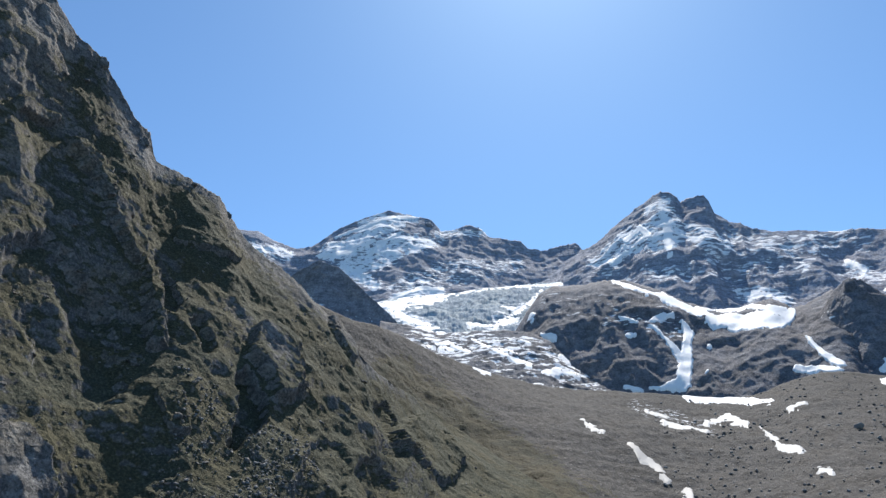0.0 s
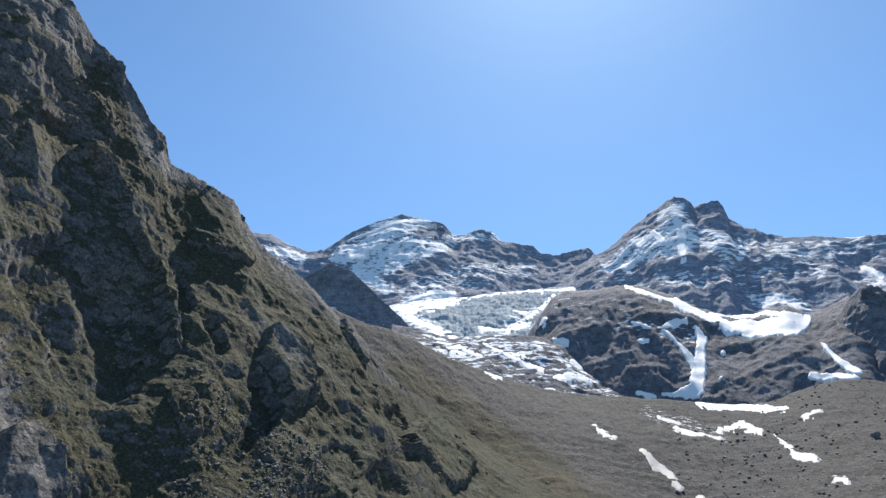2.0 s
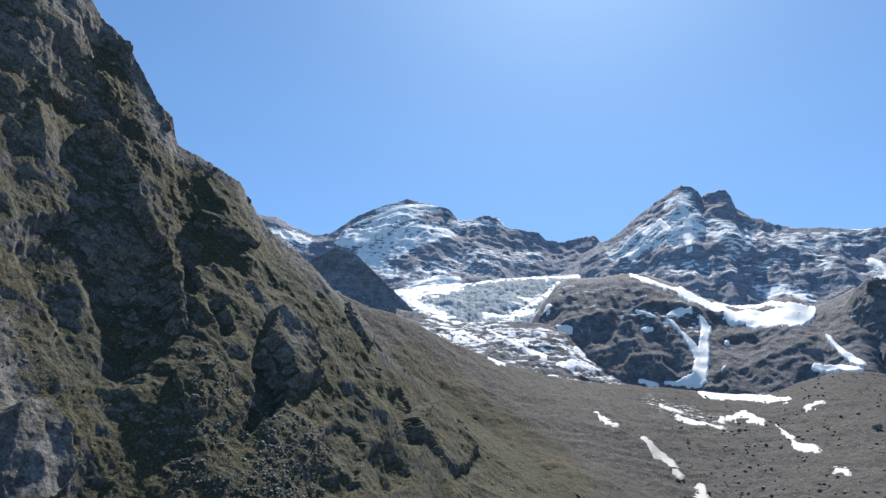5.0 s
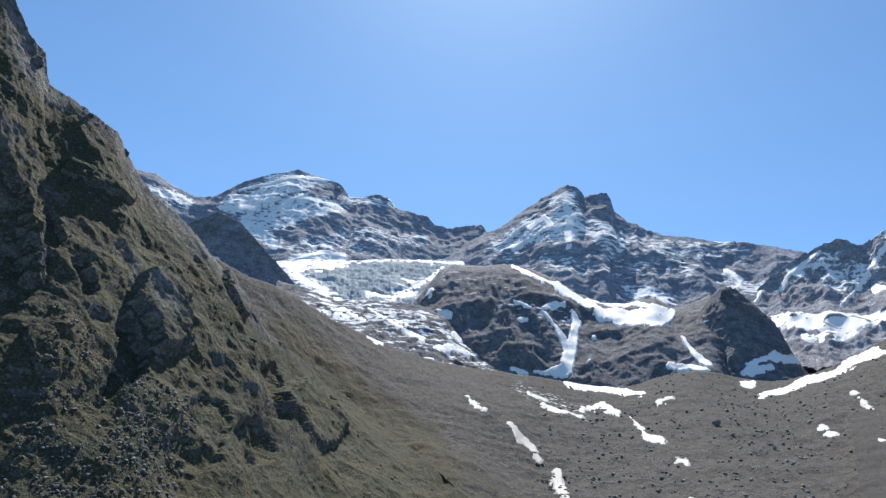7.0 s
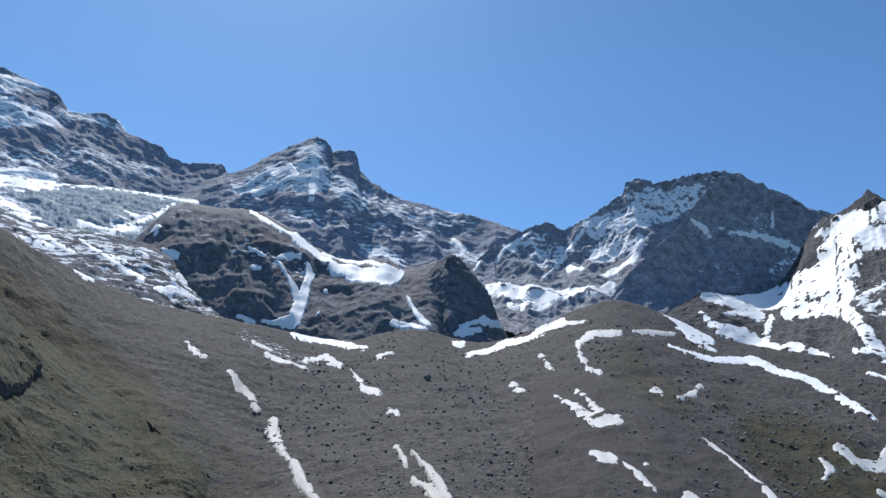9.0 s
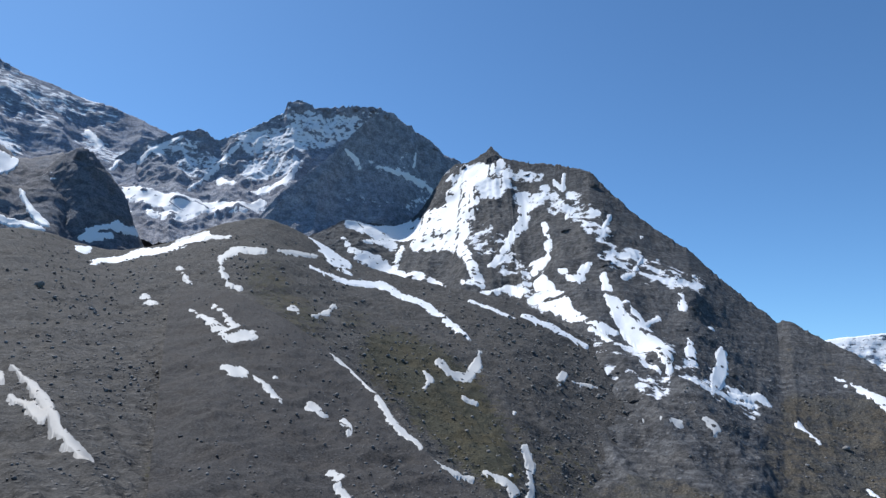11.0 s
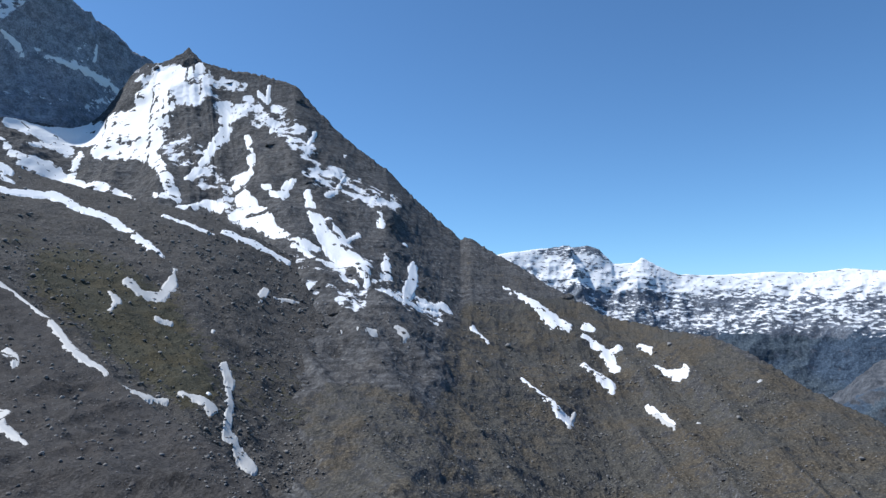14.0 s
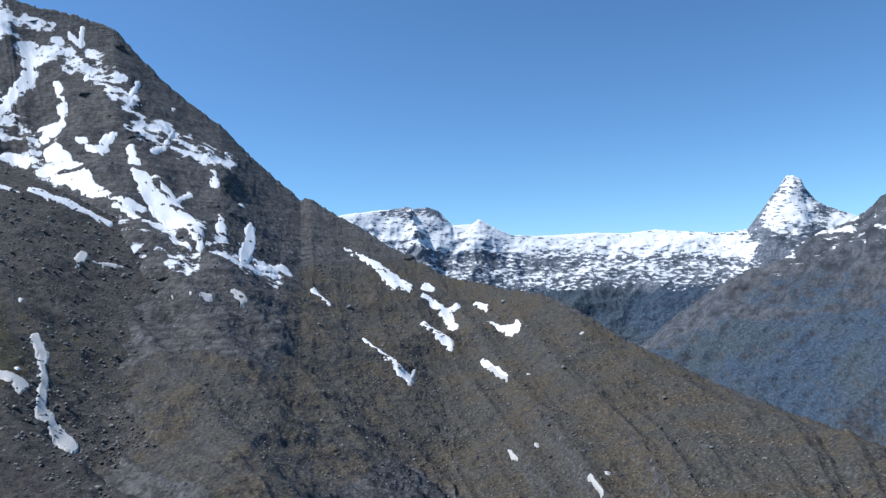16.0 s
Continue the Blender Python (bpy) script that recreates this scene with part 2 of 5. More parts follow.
class Relief:
    """A mountain side between a crest line and a foot line, roughened; grid[v, u] holds its points, v = 0 at the crest."""

    def __init__(self, plan, nu, nv, behind=14, fall=1.1, curve=1.0, bearings=None, layers=(), seed=1, rim=0.3, inner=0, outer=0.5, smooth=0, dents=(), keep=0.12, teeth=0.0018, under=None, lean=((0, 0), (1, 0)), ribbed=((0, 1), (1, 1))):
        crest, foot = plan
        if bearings is None:
            bearings = np.linspace(math.atan2(crest[0][0], crest[0][1]), math.atan2(crest[-1][0], crest[-1][1]), nu)
        rc, sc = by_bearing(crest, bearings)
        rf, sf = by_bearing(foot, bearings)
        if smooth:
            k = np.exp(-0.5 * (np.arange(-3 * smooth, 3 * smooth + 1) / smooth) ** 2)
            k /= k.sum()
            rc, sc, rf, sf = (np.convolve(np.pad(a, 3 * smooth, "edge"), k, "valid") for a in (rc, sc, rf, sf))
        jag = np.stack([bearings * 170, 0 * bearings, 0 * bearings], -1)
        jag = teeth * rough(jag, 1.0, 4, seed + 70, True, 0.6)
        wide = max(2, len(bearings) // 40)
        k = np.hanning(2 * wide + 3)[1:-1]
        rf, sf = (np.convolve(np.pad(a, wide, "edge"), k / k.sum(), "valid") for a in (rf, sf))
        v = np.linspace(0, 1, nv)[:, None]
        if isinstance(curve, tuple):
            curve = np.interp(bearings, [radians(curve[0]), radians(curve[2])], [curve[1], curve[3]])
        n = max(3, len(bearings) // 24)
        k = np.hanning(2 * n + 3)[1:-1]
        broad = np.convolve(np.pad(sc, n, "edge"), k / k.sum(), "valid")
        rc = np.convolve(np.pad(rc, n, "edge"), k / k.sum(), "valid")
        r = rc * (rf / rc) ** (v**curve)
        s = broad + (sf - broad) * v + (sc - broad) * np.exp(-v / keep) * (1 - v) + jag * np.exp(-v / 0.012)
        if under:
            # runs on beneath a neighbouring slope from bearing under[1] to under[2]
            w = np.clip((bearings - radians(under[1]) - 0.35 * (s + 0.1)) / radians(under[2] - under[1]), 0, 1)
            w = w * w * (3 - 2 * w) * (bearings < radians(128))
            r = r ** (1 - w) * (under[0].range_at(bearings, s) * 1.012) ** w
            rf = r[-1]
        self.bearings = bearings
        self.rc, self.rf, self.broad, self.sf, self.curve, self.slope = rc, rf, broad, sf, curve + 0 * bearings, s
        z = r * s
        w = np.linspace(1, 0, behind, endpoint=False)[:, None] ** 1.6
        rb = rc * (1 + outer * w)
        zb = rc * (sc + jag) - (rb - rc) * fall
        if outer > 2:
            zb = np.maximum(rc * sc - (rb - rc) * fall, -950 - 0.02 * rb)
        r, z = np.concatenate([rb + 0 * rc, r]), np.concatenate([zb, z])
        self.behind, self.nv, self.nu = behind, nv, len(bearings)
        if inner:
            q = np.linspace(0, 1, inner + 1)[1:, None]
            ri = rf * (0.04 / rf) ** q
            ri[-1] = 0
            zi = -1.6 + (rf * sf + 1.6) * ri / rf
            r, z = np.concatenate([r, ri]), np.concatenate([z, zi])
        g = np.stack([r * np.sin(bearings), r * np.cos(bearings), z], -1)
        self.base = g
        normal = np.cross(np.gradient(g, axis=1), np.gradient(g, axis=0))
        normal /= np.linalg.norm(normal, axis=-1, keepdims=True) + 1e-9
        normal *= np.sign((normal * np.array([0, 0, 1.0]) - normal * g / np.linalg.norm(g, axis=-1, keepdims=True)).sum(-1, keepdims=True))
        rows = (np.arange(len(g)) - behind)[:, None] / nv
        fade = rim + (1 - rim) * np.clip(np.abs(rows) / 0.12, 0, 1)
        shift = 0
        for k, (amp, length, octaves, ridged, squash) in enumerate(layers):
            p = g * np.array([1, 1, squash]) if squash > 0 else g * np.array([-squash, -squash, 1])
            if squash == 0:
                far = np.maximum(np.hypot(g[..., 0], g[..., 1]), 1)
                slant = np.interp(bearings, [radians(a) for a, _ in lean], [b for _, b in lean])
                p = np.stack([rc.mean() * (bearings + slant * g[..., 2] / far), 0.16 * rc.mean() * g[..., 2] / far, 0 * far], -1)
                amp = amp * np.interp(bearings, [radians(a) for a, _ in ribbed], [b for _, b in ribbed])
            shift = shift + amp * rough(p, length, octaves, seed + 11 * k, ridged) * (fade if k == 0 or squash == 0 else 0.3 + 0.7 * fade)
        top = g[behind : behind + nv]
        self.range = float(np.hypot(top[..., 0], top[..., 1]).mean())
        self.tall = float(np.mean(sc - sf) * self.range)
        self.wide = float(np.median(np.diff(bearings)) * (len(bearings) - 1) * self.range)
        for depth, soft, line in dents:
            f = self.reach(*self.lattice_uv(len(g)), line)
            f = f + 1.5 * soft * rough(g, soft * 3, 5, seed + 90, gain=0.65)
            q = np.clip(f / soft + 0.5, 0, 1)
            shift = shift - depth * q * q * (3 - 2 * q)
        if inner:
            shift = shift * np.clip(np.hypot(g[..., 0], g[..., 1]) / 150, 0, 1)
        self.grid = g + normal * shift[..., None]
        self.normal = normal

    def range_at(self, bearings, slope):
        """How far off the unroughened surface lies in a direction."""
        rc, rf, sc, sf, curve = (np.interp(bearings, self.bearings, a) for a in (self.rc, self.rf, self.broad, self.sf, self.curve))
        v = np.clip((sc - slope) / (sc - sf), 0, 1.6)
        return rc * (rf / rc) ** (v**curve)

    def sample(self, u, v):
        """Points of the finished surface at lattice places u, v of 0 to 1."""
        x = np.clip(u, 0, 1) * (self.nu - 1)
        y = self.behind + np.clip(v, 0, 1) * (self.nv - 1)
        i, j = np.minimum(x.astype(int), self.nu - 2), np.minimum(y.astype(int), len(self.grid) - 2)
        fx, fy = (x - i)[..., None], (y - j)[..., None]
        out = []
        for g in (self.grid, self.normal):
            out.append((g[j, i] * (1 - fx) + g[j, i + 1] * fx) * (1 - fy) + (g[j + 1, i] * (1 - fx) + g[j + 1, i + 1] * fx) * fy)
        return out

    def lattice_uv(self, rows=0):
        rows = rows or len(self.grid)
        u = np.linspace(0, 1, self.nu)[None, :] + np.zeros((rows, 1))
        v = (np.arange(rows) - self.behind)[:, None] / (self.nv - 1) + np.zeros((1, self.nu))
        return u, v

    def reach(self, u, v, line):
        """How far inside (+) or outside (-) a band along line = (u, v, half width in metres), ... each place lies, in metres."""
        along = lambda q: np.interp(q, np.linspace(0, 1, self.nu), self.bearings * self.range)
        def down(a, b):
            x, y = np.clip(a, 0, 1) * (self.nu - 1), np.clip(b, 0, 1) * (self.nv - 1)
            i, j = np.minimum(np.int64(x), self.nu - 2), np.minimum(np.int64(y), self.nv - 2)
            fx, fy, g = x - i, y - j, self.slope
            return -self.range * ((g[j, i] * (1 - fx) + g[j, i + 1] * fx) * (1 - fy) + (g[j + 1, i] * (1 - fx) + g[j + 1, i + 1] * fx) * fy)

        x, y = along(u), down(u, v) + np.minimum(v, 0) * self.tall + np.maximum(v - 1, 0) * self.tall
        best = np.full(u.shape, -1e9)
        pts = [(float(along(a)), float(down(a, b)), w) for a, b, w in line]
        if len(pts) == 1:
            pts = pts * 2
        for (ax, ay, aw), (bx, by, bw) in zip(pts, pts[1:]):
            dx, dy = bx - ax, by - ay
            t = np.clip(((x - ax) * dx + (y - ay) * dy) / (dx * dx + dy * dy + 1e-9), 0, 1)
            best = np.maximum(best, aw + (bw - aw) * t - np.hypot(x - ax - t * dx, y - ay - t * dy))
        return best


# crest and foot lines, metres from the viewpoint
SNOW_PEAK = (
    [(-1341, 3015, 1438), (-1144, 3099, 1435), (-1027, 3145, 1418), (-949, 3173, 1426), (-879, 3198, 1391), (-766, 3230, 1360), (-685, 3253, 1377), (-619, 3270, 1437), (-552, 3286, 1501), (-439, 3307, 1570), (-292, 3327, 1633), (-153, 3340, 1605), (-70, 3347, 1596), (-14, 3352, 1525), (47, 3356, 1535), (139, 3357, 1571), (200, 3358, 1549), (246, 3359, 1500), (411, 3347, 1475), (455, 3345, 1432), (529, 3338, 1414), (603, 3330, 1435), (701, 3315, 1456), (734, 3312, 1420), (803, 3300, 1371), (1057, 3232, 1301)],  # crest
    [(-860, 2133, 502), (-162, 2395, 578), (743, 2387, 592)],  # foot
)
GLACIER = (
    [(-404, 2112, 653), (-264, 2145, 695), (-193, 2164, 728), (-81, 2182, 749), (33, 2194, 767), (130, 2202, 786), (227, 2205, 801), (325, 2204, 813), (421, 2199, 817), (532, 2186, 774)],  # crest
    [(-214, 1181, 233), (-81, 1231, 246), (73, 1265, 224), (289, 1267, 188)],  # foot
)
DARK_SPUR = (
    [(-430, 1437, 494), (-371, 1442, 521), (-324, 1442, 552), (-281, 1440, 579), (-234, 1437, 560), (-193, 1432, 523), (-152, 1425, 482), (-113, 1418, 447), (-74, 1409, 399), (-36, 1400, 339)],  # crest
    [(-314, 1106, 244), (-166, 1113, 230), (-27, 1100, 211)],  # foot
)
PYRAMID_PEAK = (
    [(307, 2380, 837), (454, 2351, 941), (467, 2348, 959), (517, 2334, 991), (565, 2320, 1014), (639, 2297, 1080), (713, 2266, 1137), (745, 2251, 1156), (772, 2238, 1179), (795, 2226, 1190), (827, 2210, 1177), (843, 2198, 1155), (852, 2193, 1129), (866, 2185, 1137), (900, 2166, 1142), (922, 2151, 1138), (934, 2142, 1109), (943, 2135, 1062), (981, 2110, 1015), (1009, 2093, 1003), (1037, 2077, 976), (1080, 2024, 941), (1140, 2005, 940), (1229, 1954, 912), (1275, 1880, 891), (1338, 1867, 883), (1415, 1764, 830), (1467, 1714, 782), (1575, 1607, 703)],  # crest
    [(203, 1637, 319), (592, 1513, 327), (875, 1340, 273), (980, 1265, 317), (1118, 1145, 321)],  # foot
)
KNOLL = (
    [(128, 1494, 366), (158, 1490, 416), (189, 1486, 465), (227, 1479, 520), (256, 1473, 537), (307, 1462, 534), (358, 1449, 540), (409, 1435, 540), (473, 1413, 511), (524, 1394, 476), (573, 1373, 451), (619, 1352, 447), (675, 1324, 462), (708, 1305, 436), (739, 1286, 447), (770, 1267, 464), (790, 1253, 387), (804, 1243, 302)],  # crest
    [(119, 1073, 98), (337, 1026, 122), (587, 907, 143)],  # foot
)
DEBRIS_SLOPE = (
    [(-129, 1374, 415), (-73, 1355, 403), (-4, 1335, 380), (60, 1310, 378), (123, 1283, 374), (163, 1256, 365), (200, 1227, 337), (229, 1199, 296), (255, 1171, 265), (281, 1141, 242), (315, 1109, 218), (365, 1069, 188)],  # crest
    [(-48, 819, 108), (106, 853, 93), (298, 849, 60)],  # foot
)
DARK_CONE = (
    [(628, 1195, 255), (648, 1178, 301), (666, 1162, 366), (691, 1141, 409), (711, 1121, 433), (725, 1106, 426), (759, 1076, 373), (773, 1059, 343), (781, 1046, 302), (796, 1028, 257)],  # crest
    [(543, 1025, 171), (625, 977, 186), (711, 916, 181)],  # foot
)
MASSIF = (
    [(1081, 1742, 538), (1135, 1702, 613), (1203, 1649, 690), (1262, 1598, 743), (1327, 1538, 776), (1370, 1494, 748), (1417, 1443, 788), (1463, 1391, 831), (1485, 1360, 853), (1490, 1348, 896), (1511, 1317, 901), (1539, 1277, 880), (1577, 1223, 891), (1607, 1175, 896), (1644, 1115, 892), (1665, 1075, 877), (1683, 1038, 838), (1693, 1012, 815), (1716, 963, 783), (1730, 928, 739), (1750, 881, 716), (1766, 837, 673), (1789, 776, 615)],  # crest
    [(743, 1187, 271), (894, 1061, 265), (1006, 938, 232), (1121, 774, 188), (1225, 568, 165)],  # foot
)
BUTTRESS = (
    [(1030, 1020, 340), (1069, 1015, 395), (1103, 1013, 440), (1150, 996, 488), (1197, 977, 539), (1236, 967, 580), (1275, 955, 626), (1311, 947, 672), (1344, 942, 709), (1385, 924, 741), (1419, 916, 746), (1458, 899, 725), (1485, 900, 739), (1511, 903, 726), (1556, 873, 708), (1593, 855, 679), (1636, 824, 667), (1677, 796, 632), (1711, 779, 584)],  # crest
    [(887, 880, 231), (1044, 775, 199), (1215, 588, 165)],  # foot
)
TOWER_RIDGE = (
    [(981, 898, 226), (1025, 892, 286), (1071, 882, 330), (1119, 868, 358), (1158, 864, 385), (1212, 839, 389), (1269, 804, 390), (1312, 789, 412), (1351, 781, 452), (1399, 776, 510), (1385, 740, 542), (1371, 704, 559), (1359, 662, 553), (1344, 625, 560), (1327, 592, 570), (1310, 557, 533), (1301, 500, 510), (1298, 423, 490), (1286, 358, 463), (1264, 326, 424), (1243, 289, 381), (1225, 231, 323), (1206, 166, 270), (1183, 115, 210), (1157, 68, 164), (1129, 36, 132), (1100, 19, 130), (1080, -25, 98), (1018, -64, 70), (955, -99, 39), (886, -158, -2), (814, -208, -18), (742, -241, -26), (673, -255, -40), (600, -275, -68), (517, -304, -93), (435, -319, -107), (356, -322, -114), (283, -310, -117)],  # crest
    [(706, 636, 74), (741, 442, 61), (700, 300, 10), (263, 96, -106), (244, 56, -95), (242, 36, -93), (245, 21, -96), (280, -9, -114), (360, -61, -150), (290, -99, -133), (185, -133, -96), (101.8, -110.2, -59.0)],  # foot
)
FAR_RANGE = (
    [(4588, 336, 371), (4602, -182, 434), (4594, -487, 464), (4581, -600, 453), (4567, -696, 464), (4555, -770, 434), (4539, -861, 334), (4512, -992, 336), (4501, -1042, 369), (4482, -1122, 315), (4448, -1248, 256), (4388, -1446, 238), (4358, -1535, 237), (4272, -1759, 240), (4185, -1957, 225), (4107, -2117, 241), (4042, -2238, 222), (3923, -2440, 197), (3888, -2495, 196), (3825, -2590, 214), (3787, -2646, 300), (3748, -2702, 395), (3708, -2756, 489), (3693, -2777, 518), (3674, -2801, 518), (3651, -2831, 494), (3638, -2847, 434), (3611, -2882, 368), (3572, -2930, 316), (3503, -3012, 270), (3458, -3064, 239), (3412, -3296, 180), (3233, -3480, 129)],  # crest
    [(4087, 322, -457), (3651, -1634, -525), (2678, -2835, -484)],  # foot
)
VALLEY_SLOPE = (
    [(3127, -1336, -554), (3039, -1448, -402), (2975, -1504, -333), (2897, -1581, -233), (2794, -1693, -128), (2677, -1814, -39), (2559, -1921, 36), (2467, -1985, 106), (2378, -2041, 137), (2301, -2077, 182), (2241, -2094, 223), (2128, -2161, 253), (1976, -2258, 289)],  # crest
    [(2488, -1050, -697), (1954, -1214, -855), (1297, -1389, -918)],  # foot
)
LEFT_SLOPE = (
    [(-213, 130, 234), (-196, 161, 230), (-170, 194, 208), (-162, 206, 201), (-158, 214, 197), (-152, 223, 187), (-145, 233, 184), (-140, 240, 176), (-133, 249, 164), (-129, 255, 161), (-127, 261, 150), (-123, 267, 150), (-115, 275, 148), (-105, 283, 144), (-101, 289, 137), (-92, 296, 126), (-76, 305, 116), (-63, 312, 105), (-52, 318, 96), (-43, 323, 85), (-32, 328, 74), (-16, 493, 90), (22, 522, 69), (57, 503, 44), (78, 447, 22), (85, 364, 2), (114, 404, -11)],  # crest
    [(-95.1, 116.0, -26.3), (-78.3, 147.5, -32.8), (-38.7, 151.6, -33.1), (-7.9, 164.7, -35.4), (18.9, 208, -43.2), (65, 245, -62)],  # foot
)
GROUND = (
    [(-373, 417, -17), (-289, 497, -17), (-200, 555, -6), (-166, 582, 63), (-149, 602, 213), (-86, 634, 191), (-57, 672, 197), (-21, 708, 186), (11, 742, 181), (58, 774, 174), (116, 802, 166), (184, 825, 167), (261, 839, 168), (347, 845, 162), (407, 856, 171), (456, 869, 198), (511, 878, 210), (561, 888, 210), (577, 889, 206), (607, 854, 195), (648, 808, 209), (685, 761, 238), (714, 718, 258), (722, 691, 260), (733, 680, 261), (749, 616, 228), (767, 544, 187), (778, 471, 165), (781, 405, 148), (782, 334, 131), (772, 277, 110), (762, 210, 71), (748, 135, 44), (770, 90, 23), (780, 32, -26), (740, -22, -75), (650, -61, -109), (195.4, -42.8, -86.8), (150.9, -78.3, -82.5), (95.4, -102.5, -63.2)],  # crest
    [(-182, 226, -59), (-83, 260, -66), (2.8, 256.7, -63.8), (39.9, 165.3, -30.6), (61.3, 232.0, -48.9), (82.4, 125.4, -24.8), (233, 115, -72.5), (254, 56, -92.5), (247, -38, -114), (60.0, -52.9, -36.6), (40.8, -44.0, -26.3)],  # foot
)
MORAINE_RIDGE = (
    [(464, 552, 102), (460, 501, 102), (438, 440, 91), (405, 352, 61), (380, 287, 33), (318, 205, 2), (253, 141, -19), (221, 107, -28), (196.1, 81.4, -32.7), (171.6, 60.1, -37.5), (135.3, 35.7, -40.9)],  # crest
    [(63.8, 79.5, -27.5), (78.0, 71.1, -32.0), (92.7, 54.3, -35.9), (88.5, 23.3, -35.8)],  # foot
)

# the moraine hillside goes on all round the viewpoint
GROUND_BEHIND = [(290, -480, -40), (-200, -560, 40), (-560, -200, 60)]


def ground_bearings():
    seen = np.linspace(radians(-44), radians(138), 1300)
    return np.concatenate([np.linspace(radians(-180), radians(-45), 60), seen, np.linspace(radians(139), radians(180), 20)])


def closed(points, behind):
    """Adds the points behind and wraps the line round the full circle."""
    turn = sorted((math.atan2(p[0], p[1]), p) for p in list(points) + behind)
    low, high = turn[0], turn[-1]
    gap = low[0] + 2 * math.pi - high[0]
    f = (math.pi - high[0]) / gap
    mid = [h + (l - h) * f for h, l in zip(high[1], low[1])]
    r = math.hypot(mid[0], mid[1])
    return [(-1e-4 * r, -r, mid[2])] + [p for _, p in turn] + [(1e-4 * r, -r, mid[2])]


# standing ribs (negative depth) of the distant range's dome
FAR_RIBS = (
    (-120, 160, ((0.222, 0.0, 0), (0.25, 0.5, 0))),
)
# hollows under the cliffs of the near slope and its bulging outcrops: depth, softness, band
LEFT_DENTS = (
    (4, 6, ((0.353, 0.426, 12.8), (0.392, 0.449, 13.9), (0.414, 0.518, 9.6))),
    (6, 1.6, ((0.570, 0.332, 3.4), (0.584, 0.386, 5.1), (0.570, 0.474, 2.1))),
    (-5.5, 3.2, ((0.586, 0.232, 6.8), (0.615, 0.280, 5.6))),
    (-4, 2, ((0.754, 0.142, 6.0), (0.786, 0.190, 6.8))),
    (2, 2.2, ((0.668, 0.392, 7.7), (0.658, 0.491, 7.7))),
    (-3, 1.6, ((0.666, 0.000, 3.0), (0.687, 0.021, 2.1))),
    (-4.5, 2.6, ((0.359, 0.182, 1.7), (0.385, 0.184, 2.1), (0.407, 0.217, 2.6), (0.453, 0.263, 3.0), (0.477, 0.370, 3.0))),
    (-5, 2.4, ((0.355, 0.691, 5.6), (0.370, 0.749, 9.8))),
    (-2.5, 1.4, ((0.481, 0.140, 3.0), (0.539, 0.081, 2.6))),
    (3, 1.4, ((0.513, 0.299, 2.6), (0.527, 0.330, 2.1))),
    (-2, 1.2, ((0.496, 0.482, 3.8), (0.511, 0.520, 3.0))),
    (3, 1.6, ((0.719, 0.125, 3.0), (0.733, 0.236, 2.6))),
    (-2.5, 1.4, ((0.296, 0.215, 2.6), (0.329, 0.173, 2.1))),
    (2.5, 1.4, ((0.711, 0.326, 3.8), (0.725, 0.372, 3.8))),
    (3, 1.6, ((0.475, 0.246, 2.1), (0.484, 0.296, 2.6))),
)

